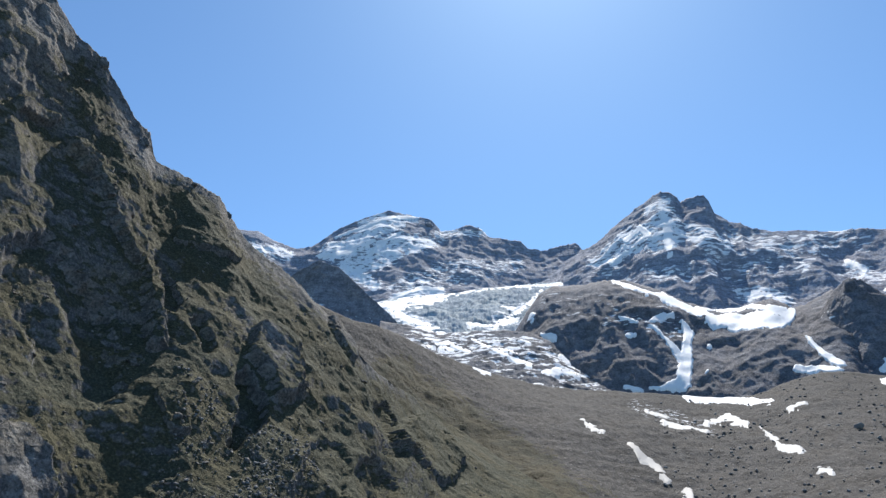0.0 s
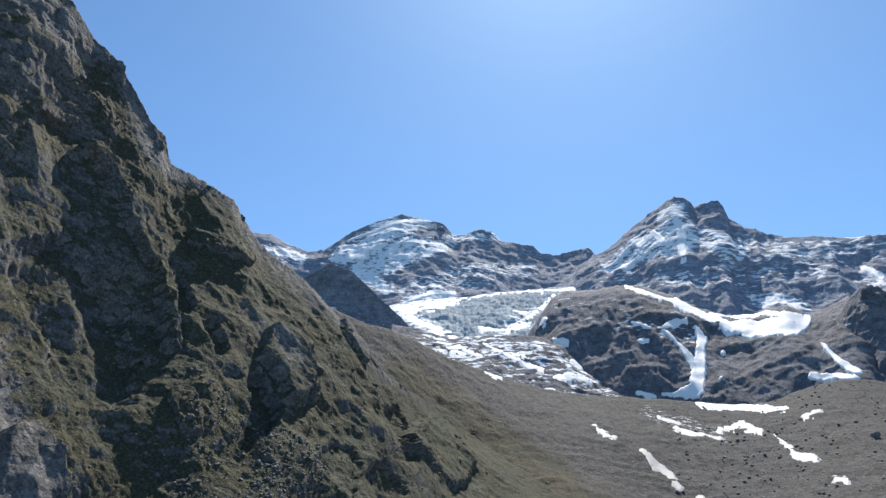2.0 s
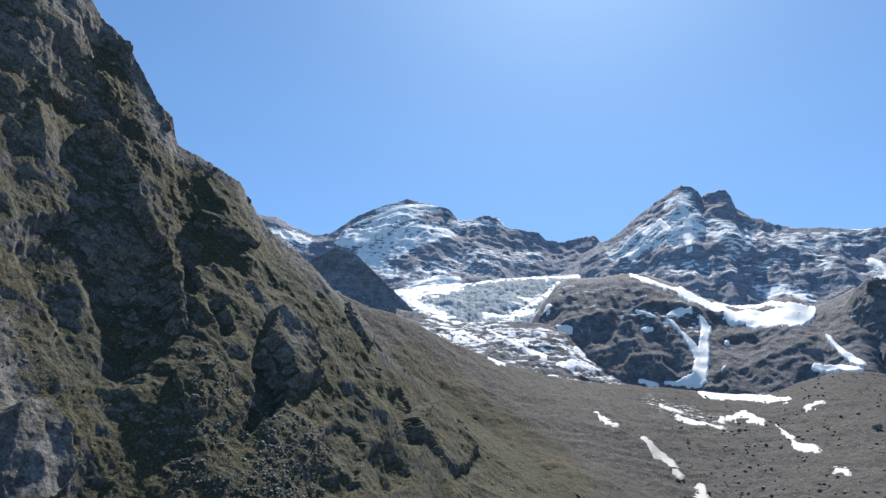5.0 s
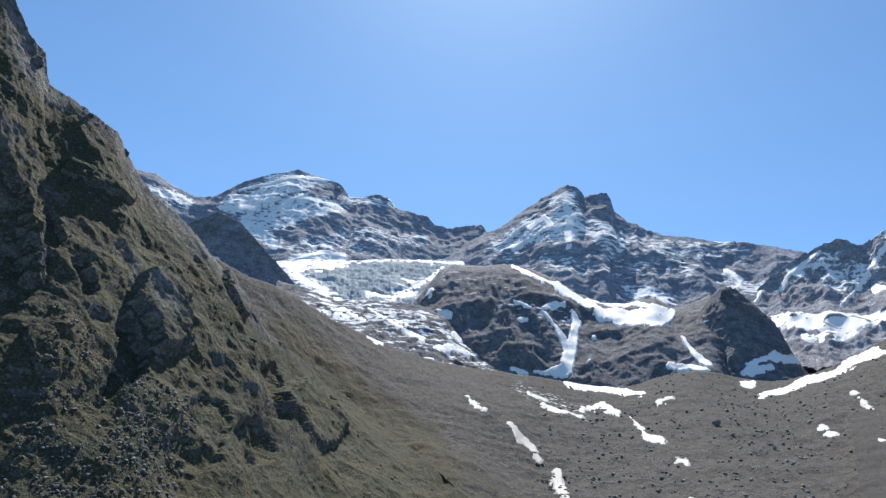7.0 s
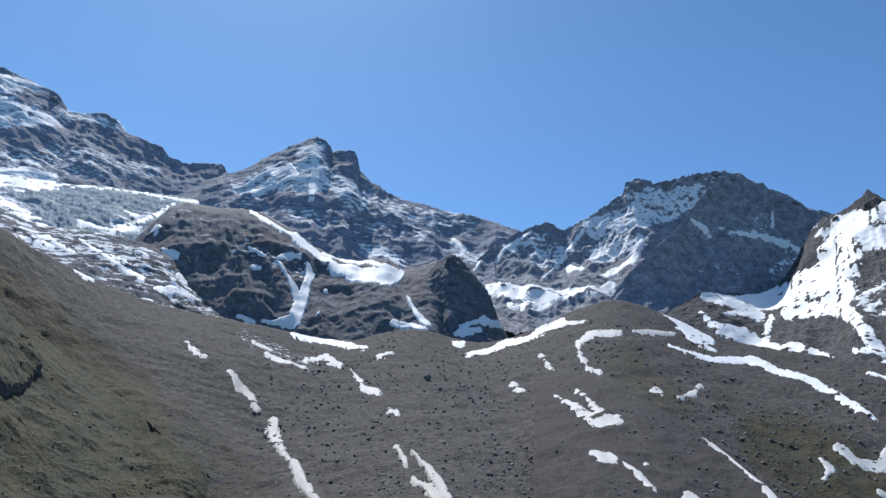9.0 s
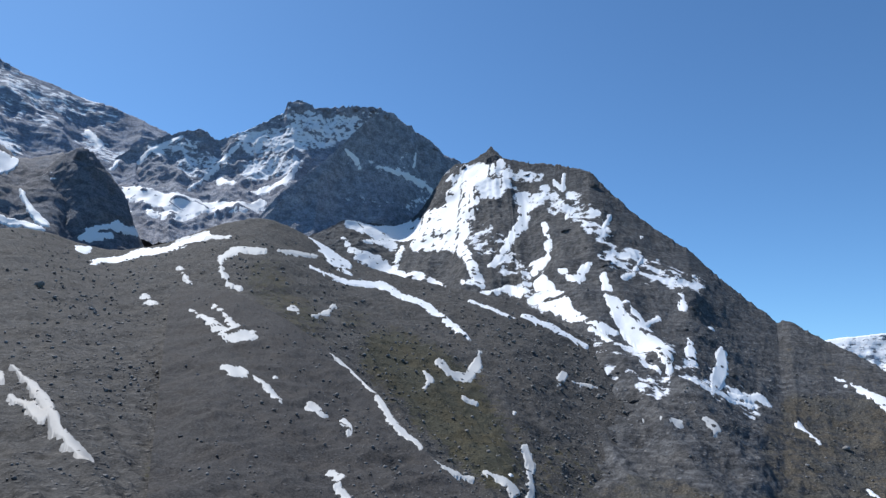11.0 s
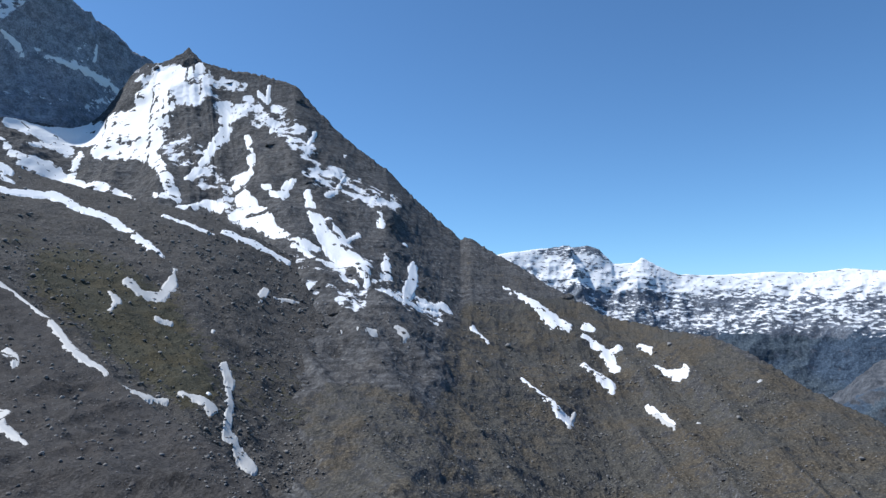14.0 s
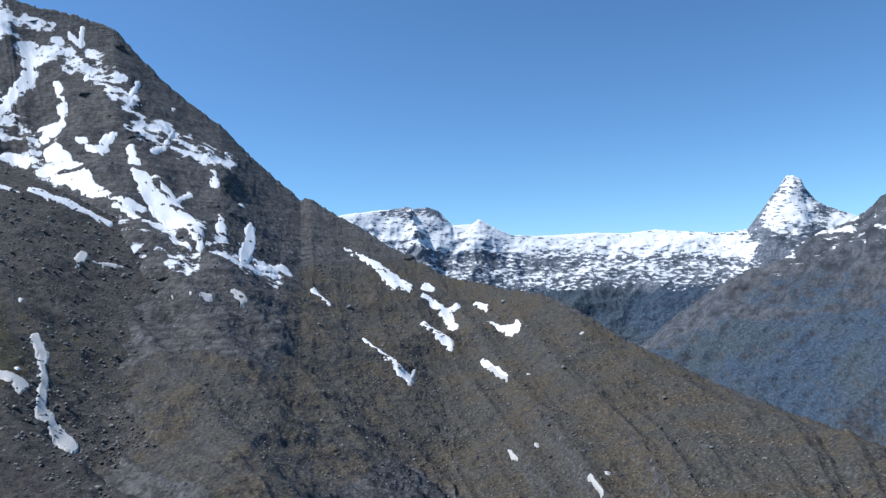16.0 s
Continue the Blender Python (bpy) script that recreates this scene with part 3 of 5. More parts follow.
# layers: height in metres, length, octaves, ridged, squash of z (negative: of x and y, for level ledges; 0: ribs and gullies down the fall line)
TOWER_RELIEF = Relief(TOWER_RIDGE, 1200, 320, layers=((14, 200, 4, True, 0.45), (9, 75, 3, True, 0), (2.6, 30, 5, True, 0.5), (1.0, 9, 3, True, 1)), seed=53, curve=(68, 1.3, 82, 1.0), lean=((60, -0.5), (70, 0.5), (80, 0.7)), ribbed=((70, 1), (82, 0.6)), rim=0.15, keep=0.16, teeth=0.0026)
RELIEFS = {
    "snow_peak": Relief(SNOW_PEAK, 640, 170, layers=((36, 420, 4, True, 0.4), (16, 150, 3, True, 0), (9, 70, 4, True, 0.8), (5, 36, 3, False, -0.09)), seed=3, rim=0.15, curve=1.1),
    "glacier": Relief(GLACIER, 420, 130, layers=((14, 160, 4, False, 1), (7, 40, 4, True, 1), (5, 17, 3, True, 0.5)), seed=5, teeth=0.0004),
    "dark_spur": Relief(DARK_SPUR, 260, 110, layers=((10, 130, 4, True, 0.5), (3, 24, 4, True, 1)), seed=8, rim=0.2, keep=0.6, curve=2.2),
    "pyramid_peak": Relief(PYRAMID_PEAK, 860, 200, layers=((26, 300, 4, True, 0.35), (14, 110, 3, True, 0), (6, 50, 5, True, 0.7), (3.5, 26, 3, False, -0.08)), seed=21, rim=0.1, curve=1.05),
    "knoll": Relief(KNOLL, 500, 130, layers=((15, 150, 4, True, 0.5), (6, 50, 3, True, 0), (3.5, 26, 5, True, 0.8)), seed=31, lean=((0, 0.6), (40, 0.2)), rim=0.2, curve=0.62),
    "debris_slope": Relief(DEBRIS_SLOPE, 420, 130, layers=((7, 60, 4, True, 0.8), (2.5, 16, 4, True, 1)), seed=34, rim=0.4, teeth=0.001),
    "dark_cone": Relief(DARK_CONE, 220, 110, layers=((8, 90, 4, True, 0.6), (3, 20, 5, True, 1)), seed=37, rim=0.2, keep=2.0),
    "massif": Relief(MASSIF, 720, 200, layers=((30, 240, 4, True, 0.35), (12, 90, 3, True, 0), (9, 46, 6, True, 0.6)), seed=41, rim=0.25, curve=1.7, teeth=0.0042),
    "buttress": Relief(BUTTRESS, 420, 160, layers=((16, 190, 4, True, 0.4), (9, 80, 3, True, 0), (5, 36, 5, True, 0.6)), seed=47, rim=0.15, curve=2.4),
    "tower_ridge": TOWER_RELIEF,
    "far_range": Relief(FAR_RANGE, 780, 140, layers=((46, 420, 4, True, 0.5), (13, 90, 5, True, 1)), seed=61, rim=0.1, dents=FAR_RIBS, teeth=0.0006),
    "valley_slope": Relief(VALLEY_SLOPE, 400, 170, layers=((90, 620, 6, True, 0.5), (55, 330, 3, True, 0), (12, 80, 3, True, 1)), seed=67, lean=((100, -0.7), (140, -0.7))),
    "left_slope": Relief(LEFT_SLOPE, 860, 480, layers=((7, 90, 3, False, 0.8), (3.2, 36, 4, True, 0.6), (1.5, 13, 4, False, -0.45), (0.8, 8, 4, True, 0.7), (0.25, 3, 3, True, 1)), seed=71, curve=(-42, 1.55, -18, 1.0), fall=0.9, teeth=0.0025, dents=LEFT_DENTS, rim=0.15),
    "ground": Relief((closed(GROUND[0], GROUND_BEHIND), closed(GROUND[1], [(45, -100, -8), (-80, -80, 4), (-110, -30, 4)])), 0, 300, behind=40, outer=14, fall=0.5,
                     bearings=ground_bearings(), layers=((9, 170, 4, False, 1), (2.2, 34, 4, True, 1), (2.4, 34, 3, True, 0), (0.9, 8, 3, True, 1)), seed=83, lean=((-20, 0.7), (30, 0.7), (70, 0.7)), ribbed=((-60, 0), (-30, 1), (90, 1), (110, 0)), inner=50, smooth=9, teeth=0.001, under=(TOWER_RELIEF, 66, 85)),
    "moraine_ridge": Relief(MORAINE_RIDGE, 420, 220, layers=((2.6, 34, 4, True, 1), (1.2, 24, 3, True, 0), (0.9, 8, 3, True, 1)), seed=91, lean=((40, 0.6), (80, 0.8)), smooth=6, teeth=0.0006, fall=0.6),
}


# ---------------------------------------------------------------- meshes
def quick_mesh(name, verts, quads, material, values=None):
    """A mesh from arrays of points and quads, with point attributes."""
    me = bpy.data.meshes.new(name)
    me.vertices.add(len(verts))
    me.vertices.foreach_set("co", np.ascontiguousarray(verts, np.float32).ravel())
    n = len(quads)
    me.loops.add(n * 4)
    me.loops.foreach_set("vertex_index", np.ascontiguousarray(quads, np.int32).ravel())
    me.polygons.add(n)
    me.polygons.foreach_set("loop_start", np.arange(0, n * 4, 4, dtype=np.int32))
    me.polygons.foreach_set("use_smooth", np.ones(n, bool))
    for key, val in (values or {}).items():
        me.attributes.new(key, "FLOAT", "POINT").data.foreach_set("value", np.ascontiguousarray(val, np.float32).ravel())
    me.update()
    me.validate()
    me.materials.append(material)
    return me


def grid_quads(rows, cols):
    i = (np.arange(rows - 1)[:, None] * cols + np.arange(cols - 1)[None, :]).ravel()
    return np.stack([i, i + cols, i + cols + 1, i + 1], -1)


def cover(relief, bands, soft, ragged, seed):
    """A 0 to 1 cover over a relief from bands of (strength, line)."""
    u, v = relief.lattice_uv()
    p = np.stack([u * relief.wide, v * relief.tall, 0 * u], -1)
    soft, ragged = soft * relief.range, ragged * relief.range
    wobble = ragged * rough(p, ragged * 3, 3, seed)
    out = np.zeros(u.shape)
    for strength, line in bands:
        f = relief.reach(u, v, line) + wobble
        out = np.maximum(out, strength * np.clip(f / soft + 0.5, 0, 1))
    return out


def mountain(name, relief_name, material, label, category, dust=(), green=(), soft=0.010, ragged=0.008, kind=""):
    rel = RELIEFS[relief_name]
    rows, cols = rel.grid.shape[:2]
    vals = {
        "dust": cover(rel, dust, soft, ragged, 5) if dust else np.zeros((rows, cols)),
        "green": cover(rel, green, soft, ragged, 9) if green else np.zeros((rows, cols)),
    }
    ob = new(name, quick_mesh(name, rel.grid.reshape(-1, 3), grid_quads(rows, cols), material, vals))
    MOUNTAINS[relief_name] = ob
    return tagged(ob, label, category, kind=kind)


MOUNTAINS = {}
PATCHES = [0]


def snow_patch(relief_name, line, label="", ragged=0.85, material=None, fine=2.0):
    """One snow field lying on a relief: a thin tapering sheet along line = (u, v, half width), with a melted, ragged rim."""
    rel = RELIEFS[relief_name]
    PATCHES[0] += 1
    seed = 100 + PATCHES[0]
    arms = line if isinstance(line[0][0], tuple) else (line,)
    line = [p for arm in arms for p in arm]
    wmax = max(w for _, _, w in line)
    pad = wmax * 1.7 + 4
    u0, u1 = min(p[0] for p in line) - pad / rel.wide, max(p[0] for p in line) + pad / rel.wide
    v0, v1 = min(p[1] for p in line) - pad / rel.tall, max(p[1] for p in line) + pad / rel.tall
    u0, u1, v0, v1 = max(u0, 0), min(u1, 1), max(v0, 0.002), min(v1, 1)
    fine = 4.0 if relief_name == "ground" else fine
    cols = int(np.clip((u1 - u0) * rel.nu * fine, 18, 420))
    rows = int(np.clip((v1 - v0) * rel.nv * fine, 18, 300))
    u, v = np.meshgrid(np.linspace(u0, u1, cols), np.linspace(v0, v1, rows))
    p = np.stack([u * rel.wide, 0.6 * v * rel.tall, 0 * u], -1)
    mean = sum(w for _, _, w in line) / len(line)
    place, normal = rel.sample(u, v)
    level, unit = place, rel.range / 1207
    for axis in (0, 0, 1, 1):
        k = int(np.clip(4 * unit / (rel.tall * (v1 - v0) / rows if axis == 0 else rel.wide * (u1 - u0) / cols), 1, 14))
        edge = np.pad(level, [(k, k) if a == axis else (0, 0) for a in range(3)], "reflect", reflect_type="odd")
        run = np.cumsum(edge, axis=axis)
        run = np.concatenate([0 * np.take(run, [0], axis), run], axis)
        n = level.shape[axis]
        level = (np.take(run, np.arange(2 * k + 1, 2 * k + 1 + n), axis) - np.take(run, np.arange(n), axis)) / (2 * k + 1)
    hollow = ((level - place) * normal).sum(-1)
    size = min(mean, 14 * unit)
    f = np.max([rel.reach(u, v, arm) for arm in arms], axis=0) - 0.1 * mean
    f = f + ragged * (1.0 * size * rough(p, size * 2.6, 5, seed, gain=0.7) + 2.0 * unit * rough(p, 4.5 * unit, 3, seed + 50, gain=0.7)) + 0.2 * np.clip(hollow, -size, size)
    place = level
    thick = (2.2 if relief_name in ("ground", "moraine_ridge", "knoll") else 1.25) * unit
    soft = 2.2 * unit
    lift = thick * np.clip(f / soft, -1.6, 1)
    pts = (place + normal * lift[..., None]).reshape(-1, 3)
    q = grid_quads(rows, cols)
    keep = (f.ravel()[q] > -soft * 0.6).any(1)
    q = q[keep]
    if not len(q):
        return None
    used = np.unique(q)
    index = np.zeros(len(pts), np.int64)
    index[used] = np.arange(len(used))
    ob = new("snow_patch", quick_mesh("snow_patch", pts[used], index[q], material or M_SNOW))
    return tagged(ob, label or "old white snow patch with ragged melted rim on rock", "snow", "lingering snow patches")


# where old snow and turf lie: strength, then (u, v, half width in metres) along a band
DUST_SNOW_PEAK = (
    (0.84, ((0.3302, 0.1775, 38.0), (0.3944, 0.1657, 42.8), (0.4648, 0.0947, 38.0))),
    (0.72, ((0.3756, 0.3550, 52.3), (0.4554, 0.2959, 71.3), (0.5383, 0.1893, 47.6))),
    (0.84, ((0.3803, 0.3787, 33.3), (0.4304, 0.5325, 28.5))),
    (0.40, ((0.4585, 0.5562, 28.5), (0.5915, 0.3787, 59.4), (0.7340, 0.1953, 35.7))),
    (0.72, ((0.1612, 0.1420, 23.8), (0.2410, 0.0769, 28.5))),
    (0.52, ((0.5509, 0.1065, 35.7), (0.6604, 0.0000, 23.8))),
    (0.97, ((0.4710, 0.6450, 19.0), (0.5634, 0.5325, 19.0))),
    (0.70, ((0.3912, 0.0355, 19.0), (0.4507, 0.0473, 19.0), (0.5196, 0.0296, 14.3))),
)
DUST_GLACIER = (
    (0.52, ((0.2554, 0.1240, 19.5), (0.3795, 0.3488, 19.5))),
    (-0.02, ((0.4368, 0.0465, 19.5), (0.6802, 0.1085, 27.9))),
    (0.30, ((0.3986, 0.4961, 22.3), (0.6778, 0.4729, 36.2), (0.8663, 0.6357, 36.2))),
    (0.32, ((0.7399, 0.3411, 27.9), (0.8711, 0.4806, 27.9))),
    (0.47, ((0.6396, 0.2946, 8.4), (0.8019, 0.1008, 8.4))),
    (0.42, ((0.2816, 0.5194, 13.9), (0.5990, 0.7597, 19.5))),
)
DUST_DARK_SPUR = (
    (0.12, ((0.3745, 0.3578, 11.1), (0.6680, 0.3211, 11.1))),
    (0.50, ((0.3127, 0.2661, 6.7), (0.3784, 0.4037, 5.6))),
)
DUST_PYRAMID_PEAK = (
    (0.67, ((0.1793, 0.1910, 22.7), (0.2561, 0.1809, 39.0), (0.3295, 0.2714, 58.4), (0.3423, 0.1407, 29.2))),
    (0.62, ((0.3818, 0.2060, 32.5), (0.4482, 0.2663, 32.5))),
    (0.72, ((0.3097, 0.0854, 22.7), (0.3481, 0.0503, 9.7))),
    (0.74, ((0.4249, 0.2814, 13.0), (0.4424, 0.3015, 13.0))),
    (0.32, ((0.1583, 0.2211, 13.0), (0.3295, 0.4724, 29.2), (0.5832, 0.2211, 48.7), (0.6927, 0.0352, 22.7))),
    (0.40, ((0.4598, 0.1407, 19.5), (0.6449, 0.0854, 26.0))),
    (0.67, ((0.4703, 0.4623, 19.5), (0.5541, 0.4874, 22.7))),
    (0.42, ((0.5099, 0.1910, 29.2), (0.7194, 0.0704, 22.7))),
    (0.52, ((0.6822, 0.2362, 22.7), (0.7509, 0.3216, 22.7))),
)
DUST_KNOLL = (
    (0.08, ((0.1363, 0.0465, 20.3), (0.3828, 0.2403, 30.5), (0.5752, 0.1783, 20.3))),
    (0.23, ((0.3367, 0.2481, 14.2), (0.5070, 0.2636, 16.2))),
)
DUST_DEBRIS_SLOPE = (
    (0.30, ((0.1408, 0.1240, 26.0), (0.3771, 0.1395, 26.0), (0.5776, 0.1628, 26.0), (0.7136, 0.1240, 13.9))),
    (0.12, ((0.2220, 0.4109, 26.0), (0.4749, 0.4341, 26.0), (0.7589, 0.2248, 17.3))),
)
DUST_DARK_CONE = (
    (0.44, ((0.1187, 0.0092, 8.2), (0.3653, 0.1560, 6.2))),
)
DUST_MASSIF = (
    (0.84, ((0.3797, 0.1055, 31.9), (0.4771, 0.2161, 43.6), (0.5577, 0.1256, 43.6), (0.6314, 0.0754, 29.0))),
    (0.72, ((0.4492, 0.0151, 23.2), (0.5855, 0.0854, 23.2), (0.7024, 0.0653, 17.4))),
    (0.76, ((0.3908, 0.3317, 31.9), (0.4854, 0.3467, 23.2))),
    (0.74, ((0.6509, 0.0352, 14.5), (0.7024, 0.0452, 11.6))),
    (0.74, ((0.1669, 0.1156, 14.5), (0.2517, 0.1307, 14.5))),
    (0.61, ((0.2517, 0.2814, 29.0), (0.3227, 0.2060, 23.2))),
    (0.76, ((0.3380, 0.0000, 11.6), (0.4353, 0.0251, 11.6))),
    (0.91, ((0.8484, 0.2362, 26.1), (0.9291, 0.1005, 31.9))),
    (0.51, ((0.4562, 0.0050, 14.5),)),
)
DUST_BUTTRESS = (
    (0.50, ((0.4893, 0.2642, 10.3), (0.6062, 0.3019, 12.8), (0.7255, 0.3145, 15.4))),
    (0.44, ((0.3890, 0.3774, 7.7), (0.5967, 0.4780, 10.3))),
    (0.54, ((0.6635, 0.4654, 15.4), (0.7685, 0.3208, 12.8))),
    (0.34, ((0.3723, 0.1509, 18.0),)),
    (0.44, ((0.6277, 0.1887, 10.3), (0.6348, 0.2704, 10.3))),
)
DUST_TOWER_RIDGE = (
    (0.80, ((0.1701, 0.0752, 8.9), (0.1902, 0.1191, 14.0), (0.2127, 0.1505, 11.5))),
    (0.64, ((0.2168, 0.0658, 7.6), (0.2494, 0.0345, 8.9))),
    (0.60, ((0.2552, 0.0596, 8.9), (0.2769, 0.1003, 8.9))),
    (0.48, ((0.2827, 0.0564, 7.6), (0.3144, 0.1348, 8.9))),
    (0.44, ((0.3144, 0.1536, 10.2), (0.3828, 0.0940, 11.5))),
    (0.34, ((0.1868, 0.3229, 12.7), (0.2502, 0.2978, 15.3))),
    (0.26, ((0.2510, 0.4013, 19.1), (0.3453, 0.3699, 19.1))),
    (0.24, ((0.3661, 0.2915, 12.7), (0.4212, 0.2790, 15.3))),
    (0.62, ((0.1626, 0.0094, 6.4), (0.1843, 0.0439, 7.6), (0.2277, 0.0533, 5.1))),
    (0.42, ((0.2160, 0.1317, 10.2), (0.2577, 0.0878, 10.2), (0.3011, 0.0972, 8.9))),
)
DUST_FAR_RANGE = (
    (0.72, ((0.79, 0.14, 70), (0.806, 0.03, 60), (0.825, 0.1, 70))),
    (0.84, ((0.0000, 0.0072, 143.3), (0.5610, 0.0647, 107.5), (0.7445, 0.1583, 86.0))),
    (0.5, ((0.0000, 0.3597, 71.7), (0.5584, 0.3165, 86.0), (0.7497, 0.3381, 71.7))),
    (0.82, ((0.8036, 0.1942, 143.3),)),
    (0.86, ((0.8729, 0.1079, 107.5), (0.9692, 0.0719, 107.5))),
    (0.50, ((0.3800, 0.3957, 43.0), (0.7240, 0.3669, 50.2))),
)
DUST_VALLEY_SLOPE = (
    (0.44, ((0.6115, 0.0118, 22.2), (0.7769, 0.0769, 44.4))),
    (0.46, ((0.5088, 0.0000, 17.7), (0.5965, 0.0296, 22.2))),
)
DUST_LEFT_SLOPE = ()
DUST_GROUND = (
    (0.20, ((0.3524, 0.0535, 1.5), (0.3800, 0.1137, 1.8))),
)
DUST_MORAINE_RIDGE = ()
GREEN_SNOW_PEAK = ()
GREEN_GLACIER = (
    (0.90, ((0.2053, 0.5736, 30.7), (0.4797, 0.5581, 36.2), (0.8663, 0.6667, 55.8))),
    (0.80, ((0.7566, 0.3953, 27.9),)),
)
GREEN_DARK_SPUR = ()
GREEN_PYRAMID_PEAK = ()
GREEN_KNOLL = ()
GREEN_DEBRIS_SLOPE = (
    (0.20, ((0.1265, 0.3798, 52.0), (0.4726, 0.3798, 52.0), (0.8854, 0.2636, 43.3))),
)
GREEN_DARK_CONE = ()
GREEN_MASSIF = ()
GREEN_BUTTRESS = ()
GREEN_TOWER_RIDGE = (
    (0.42, ((0.35, 0.7, 60), (0.41, 0.75, 70), (0.46, 0.65, 70))),
    (0.45, ((0.4629, 0.3260, 38.2), (0.4921, 0.3981, 50.9))),
    (0.50, ((0.4637, 0.2257, 19.1), (0.5780, 0.0282, 19.1), (0.6414, 0.1066, 31.8), (0.7148, 0.1787, 38.2), (0.8315, 0.3386, 50.9), (0.9349, 0.3480, 50.9))),
    (0.50, ((0.4612, 0.5172, 44.6), (0.5338, 0.5235, 70.0), (0.6389, 0.6270, 70.0), (0.7848, 0.6803, 70.0))),
    (0.50, ((0.5363, 0.1567, 38.2), (0.6397, 0.2351, 50.9), (0.7848, 0.3041, 50.9))),
    (0.25, ((0.4654, 0.0784, 12.7), (0.5363, 0.0533, 12.7))),
)
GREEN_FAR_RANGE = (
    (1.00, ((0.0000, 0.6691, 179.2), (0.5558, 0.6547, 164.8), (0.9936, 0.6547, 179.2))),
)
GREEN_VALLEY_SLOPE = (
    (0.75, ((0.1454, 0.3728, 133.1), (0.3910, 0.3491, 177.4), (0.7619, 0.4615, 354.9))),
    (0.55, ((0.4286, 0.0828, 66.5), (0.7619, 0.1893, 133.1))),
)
GREEN_LEFT_SLOPE = (
    (1.20, ((0.3458, 0.0459, 6.3), (0.3935, 0.1357, 8.4), (0.4889, 0.1232, 12.6), (0.5856, 0.1273, 10.5), (0.6880, 0.1127, 12.6), (0.7718, 0.1253, 10.5), (0.8615, 0.1294, 12.6), (0.9744, 0.0605, 12.6))),
    (0.95, ((0.5064, 0.3841, 6.3), (0.5448, 0.2965, 4.2))),
    (1.05, ((0.6519, 0.2965, 10.5), (0.7136, 0.3194, 12.6))),
    (0.95, ((0.3201, 0.1023, 8.4), (0.3085, 0.2046, 10.5))),
    (0.95, ((0.4005, 0.2777, 8.4), (0.4494, 0.2547, 8.4))),
    (0.80, ((0.4109, 0.6326, 12.6), (0.4913, 0.6263, 12.6))),
    (0.80, ((0.5343, 0.6138, 8.4), (0.6054, 0.5282, 6.3))),
    (0.80, ((0.3481, 0.2735, 12.6),)),
    (0.90, ((0.4645, 0.3758, 6.3), (0.4645, 0.4823, 6.3))),
    (0.75, ((0.4808, 0.2004, 6.3), (0.5460, 0.0856, 6.3))),
    (0.86, ((0.2189, 0.2526, 31.5), (0.3900, 0.3299, 42.1), (0.5076, 0.5574, 42.1), (0.7322, 0.3486, 25.2))),
    (0.95, ((0.5751, 0.7140, 18.9), (0.8603, 0.4509, 18.9), (0.9965, 0.3591, 18.9))),
    (1.30, ((0.6868, 0.0000, 2.9), (0.7637, 0.0000, 5.5), (0.8196, 0.0042, 6.3), (0.8743, 0.0000, 7.1), (0.9220, 0.0084, 8.4), (1.0000, 0.0063, 8.4))),
    (1.1, ((0.3946, 0.9165, 27.3), (0.6391, 0.8894, 27.3), (0.9115, 0.8100, 27.3))),
    (1.00, ((0.7753, 0.0752, 8.4), (0.8917, 0.0814, 10.5), (0.9849, 0.0835, 10.5))),
    (1.15, ((0.7707, 0.1002, 5.5), (0.8265, 0.2359, 6.3), (0.8813, 0.2463, 8.4), (0.9464, 0.2067, 10.5))),
)
GREEN_GROUND = (
    (0.9, ((0.2509, 0.1405, 17.5), (0.2748, 0.2542, 23.4), (0.3024, 0.4080, 32.1), (0.3249, 0.6388, 32.1))),
    (0.35, ((0.3307, 0.4013, 17.5), (0.3597, 0.6020, 17.5))),
    (0.80, ((0.5678, 0.2876, 14.6), (0.5975, 0.3813, 20.5), (0.6171, 0.5418, 11.7))),
    (0.42, ((0.5149, 0.1672, 11.7), (0.5330, 0.2809, 11.7))),
    (0.40, ((0.5533, 0.2174, 8.8),)),
    (0.30, ((0.4931, 0.8227, 23.4),)),
    (0.38, ((0.5714, 0.8060, 11.7),)),
    (0.25, ((0.6215, 0.4582, 17.5), (0.6599, 0.4783, 17.5))),
)
GREEN_MORAINE_RIDGE = ()


# ---------------------------------------------------------------- the mountains
mountain("ground", "ground", M_GROUND, "grey moraine rubble hillside with thin turf and stones", "ground", kind="structure", green=GREEN_GROUND, dust=DUST_GROUND, soft=0.03)
mountain("moraine_ridge", "moraine_ridge", M_MORAINE, "grey moraine ridge of fine rubble in front", "moraine ridge", green=GREEN_MORAINE_RIDGE, dust=DUST_MORAINE_RIDGE)
mountain("left_cliff_slope", "left_slope", M_LEFT, "steep rocky slope with turf ledges and shaded cliffs", "mountain side", green=GREEN_LEFT_SLOPE, dust=(), soft=0.05, ragged=0.03)
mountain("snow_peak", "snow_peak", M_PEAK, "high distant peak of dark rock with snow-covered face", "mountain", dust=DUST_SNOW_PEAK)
mountain("glacier", "glacier", M_GLACIER, "broken grey glacier tongue with snow and debris", "glacier", dust=DUST_GLACIER, green=GREEN_GLACIER)
mountain("dark_spur", "dark_spur", M_SPUR, "dark shaded rock spur below the snow peak", "rock spur", dust=DUST_DARK_SPUR)
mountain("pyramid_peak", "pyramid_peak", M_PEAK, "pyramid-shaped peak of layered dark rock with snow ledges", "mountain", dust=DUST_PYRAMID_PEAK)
mountain("rock_knoll", "knoll", M_KNOLL, "rounded brown rock knoll with snow bands", "rock knoll", dust=DUST_KNOLL)
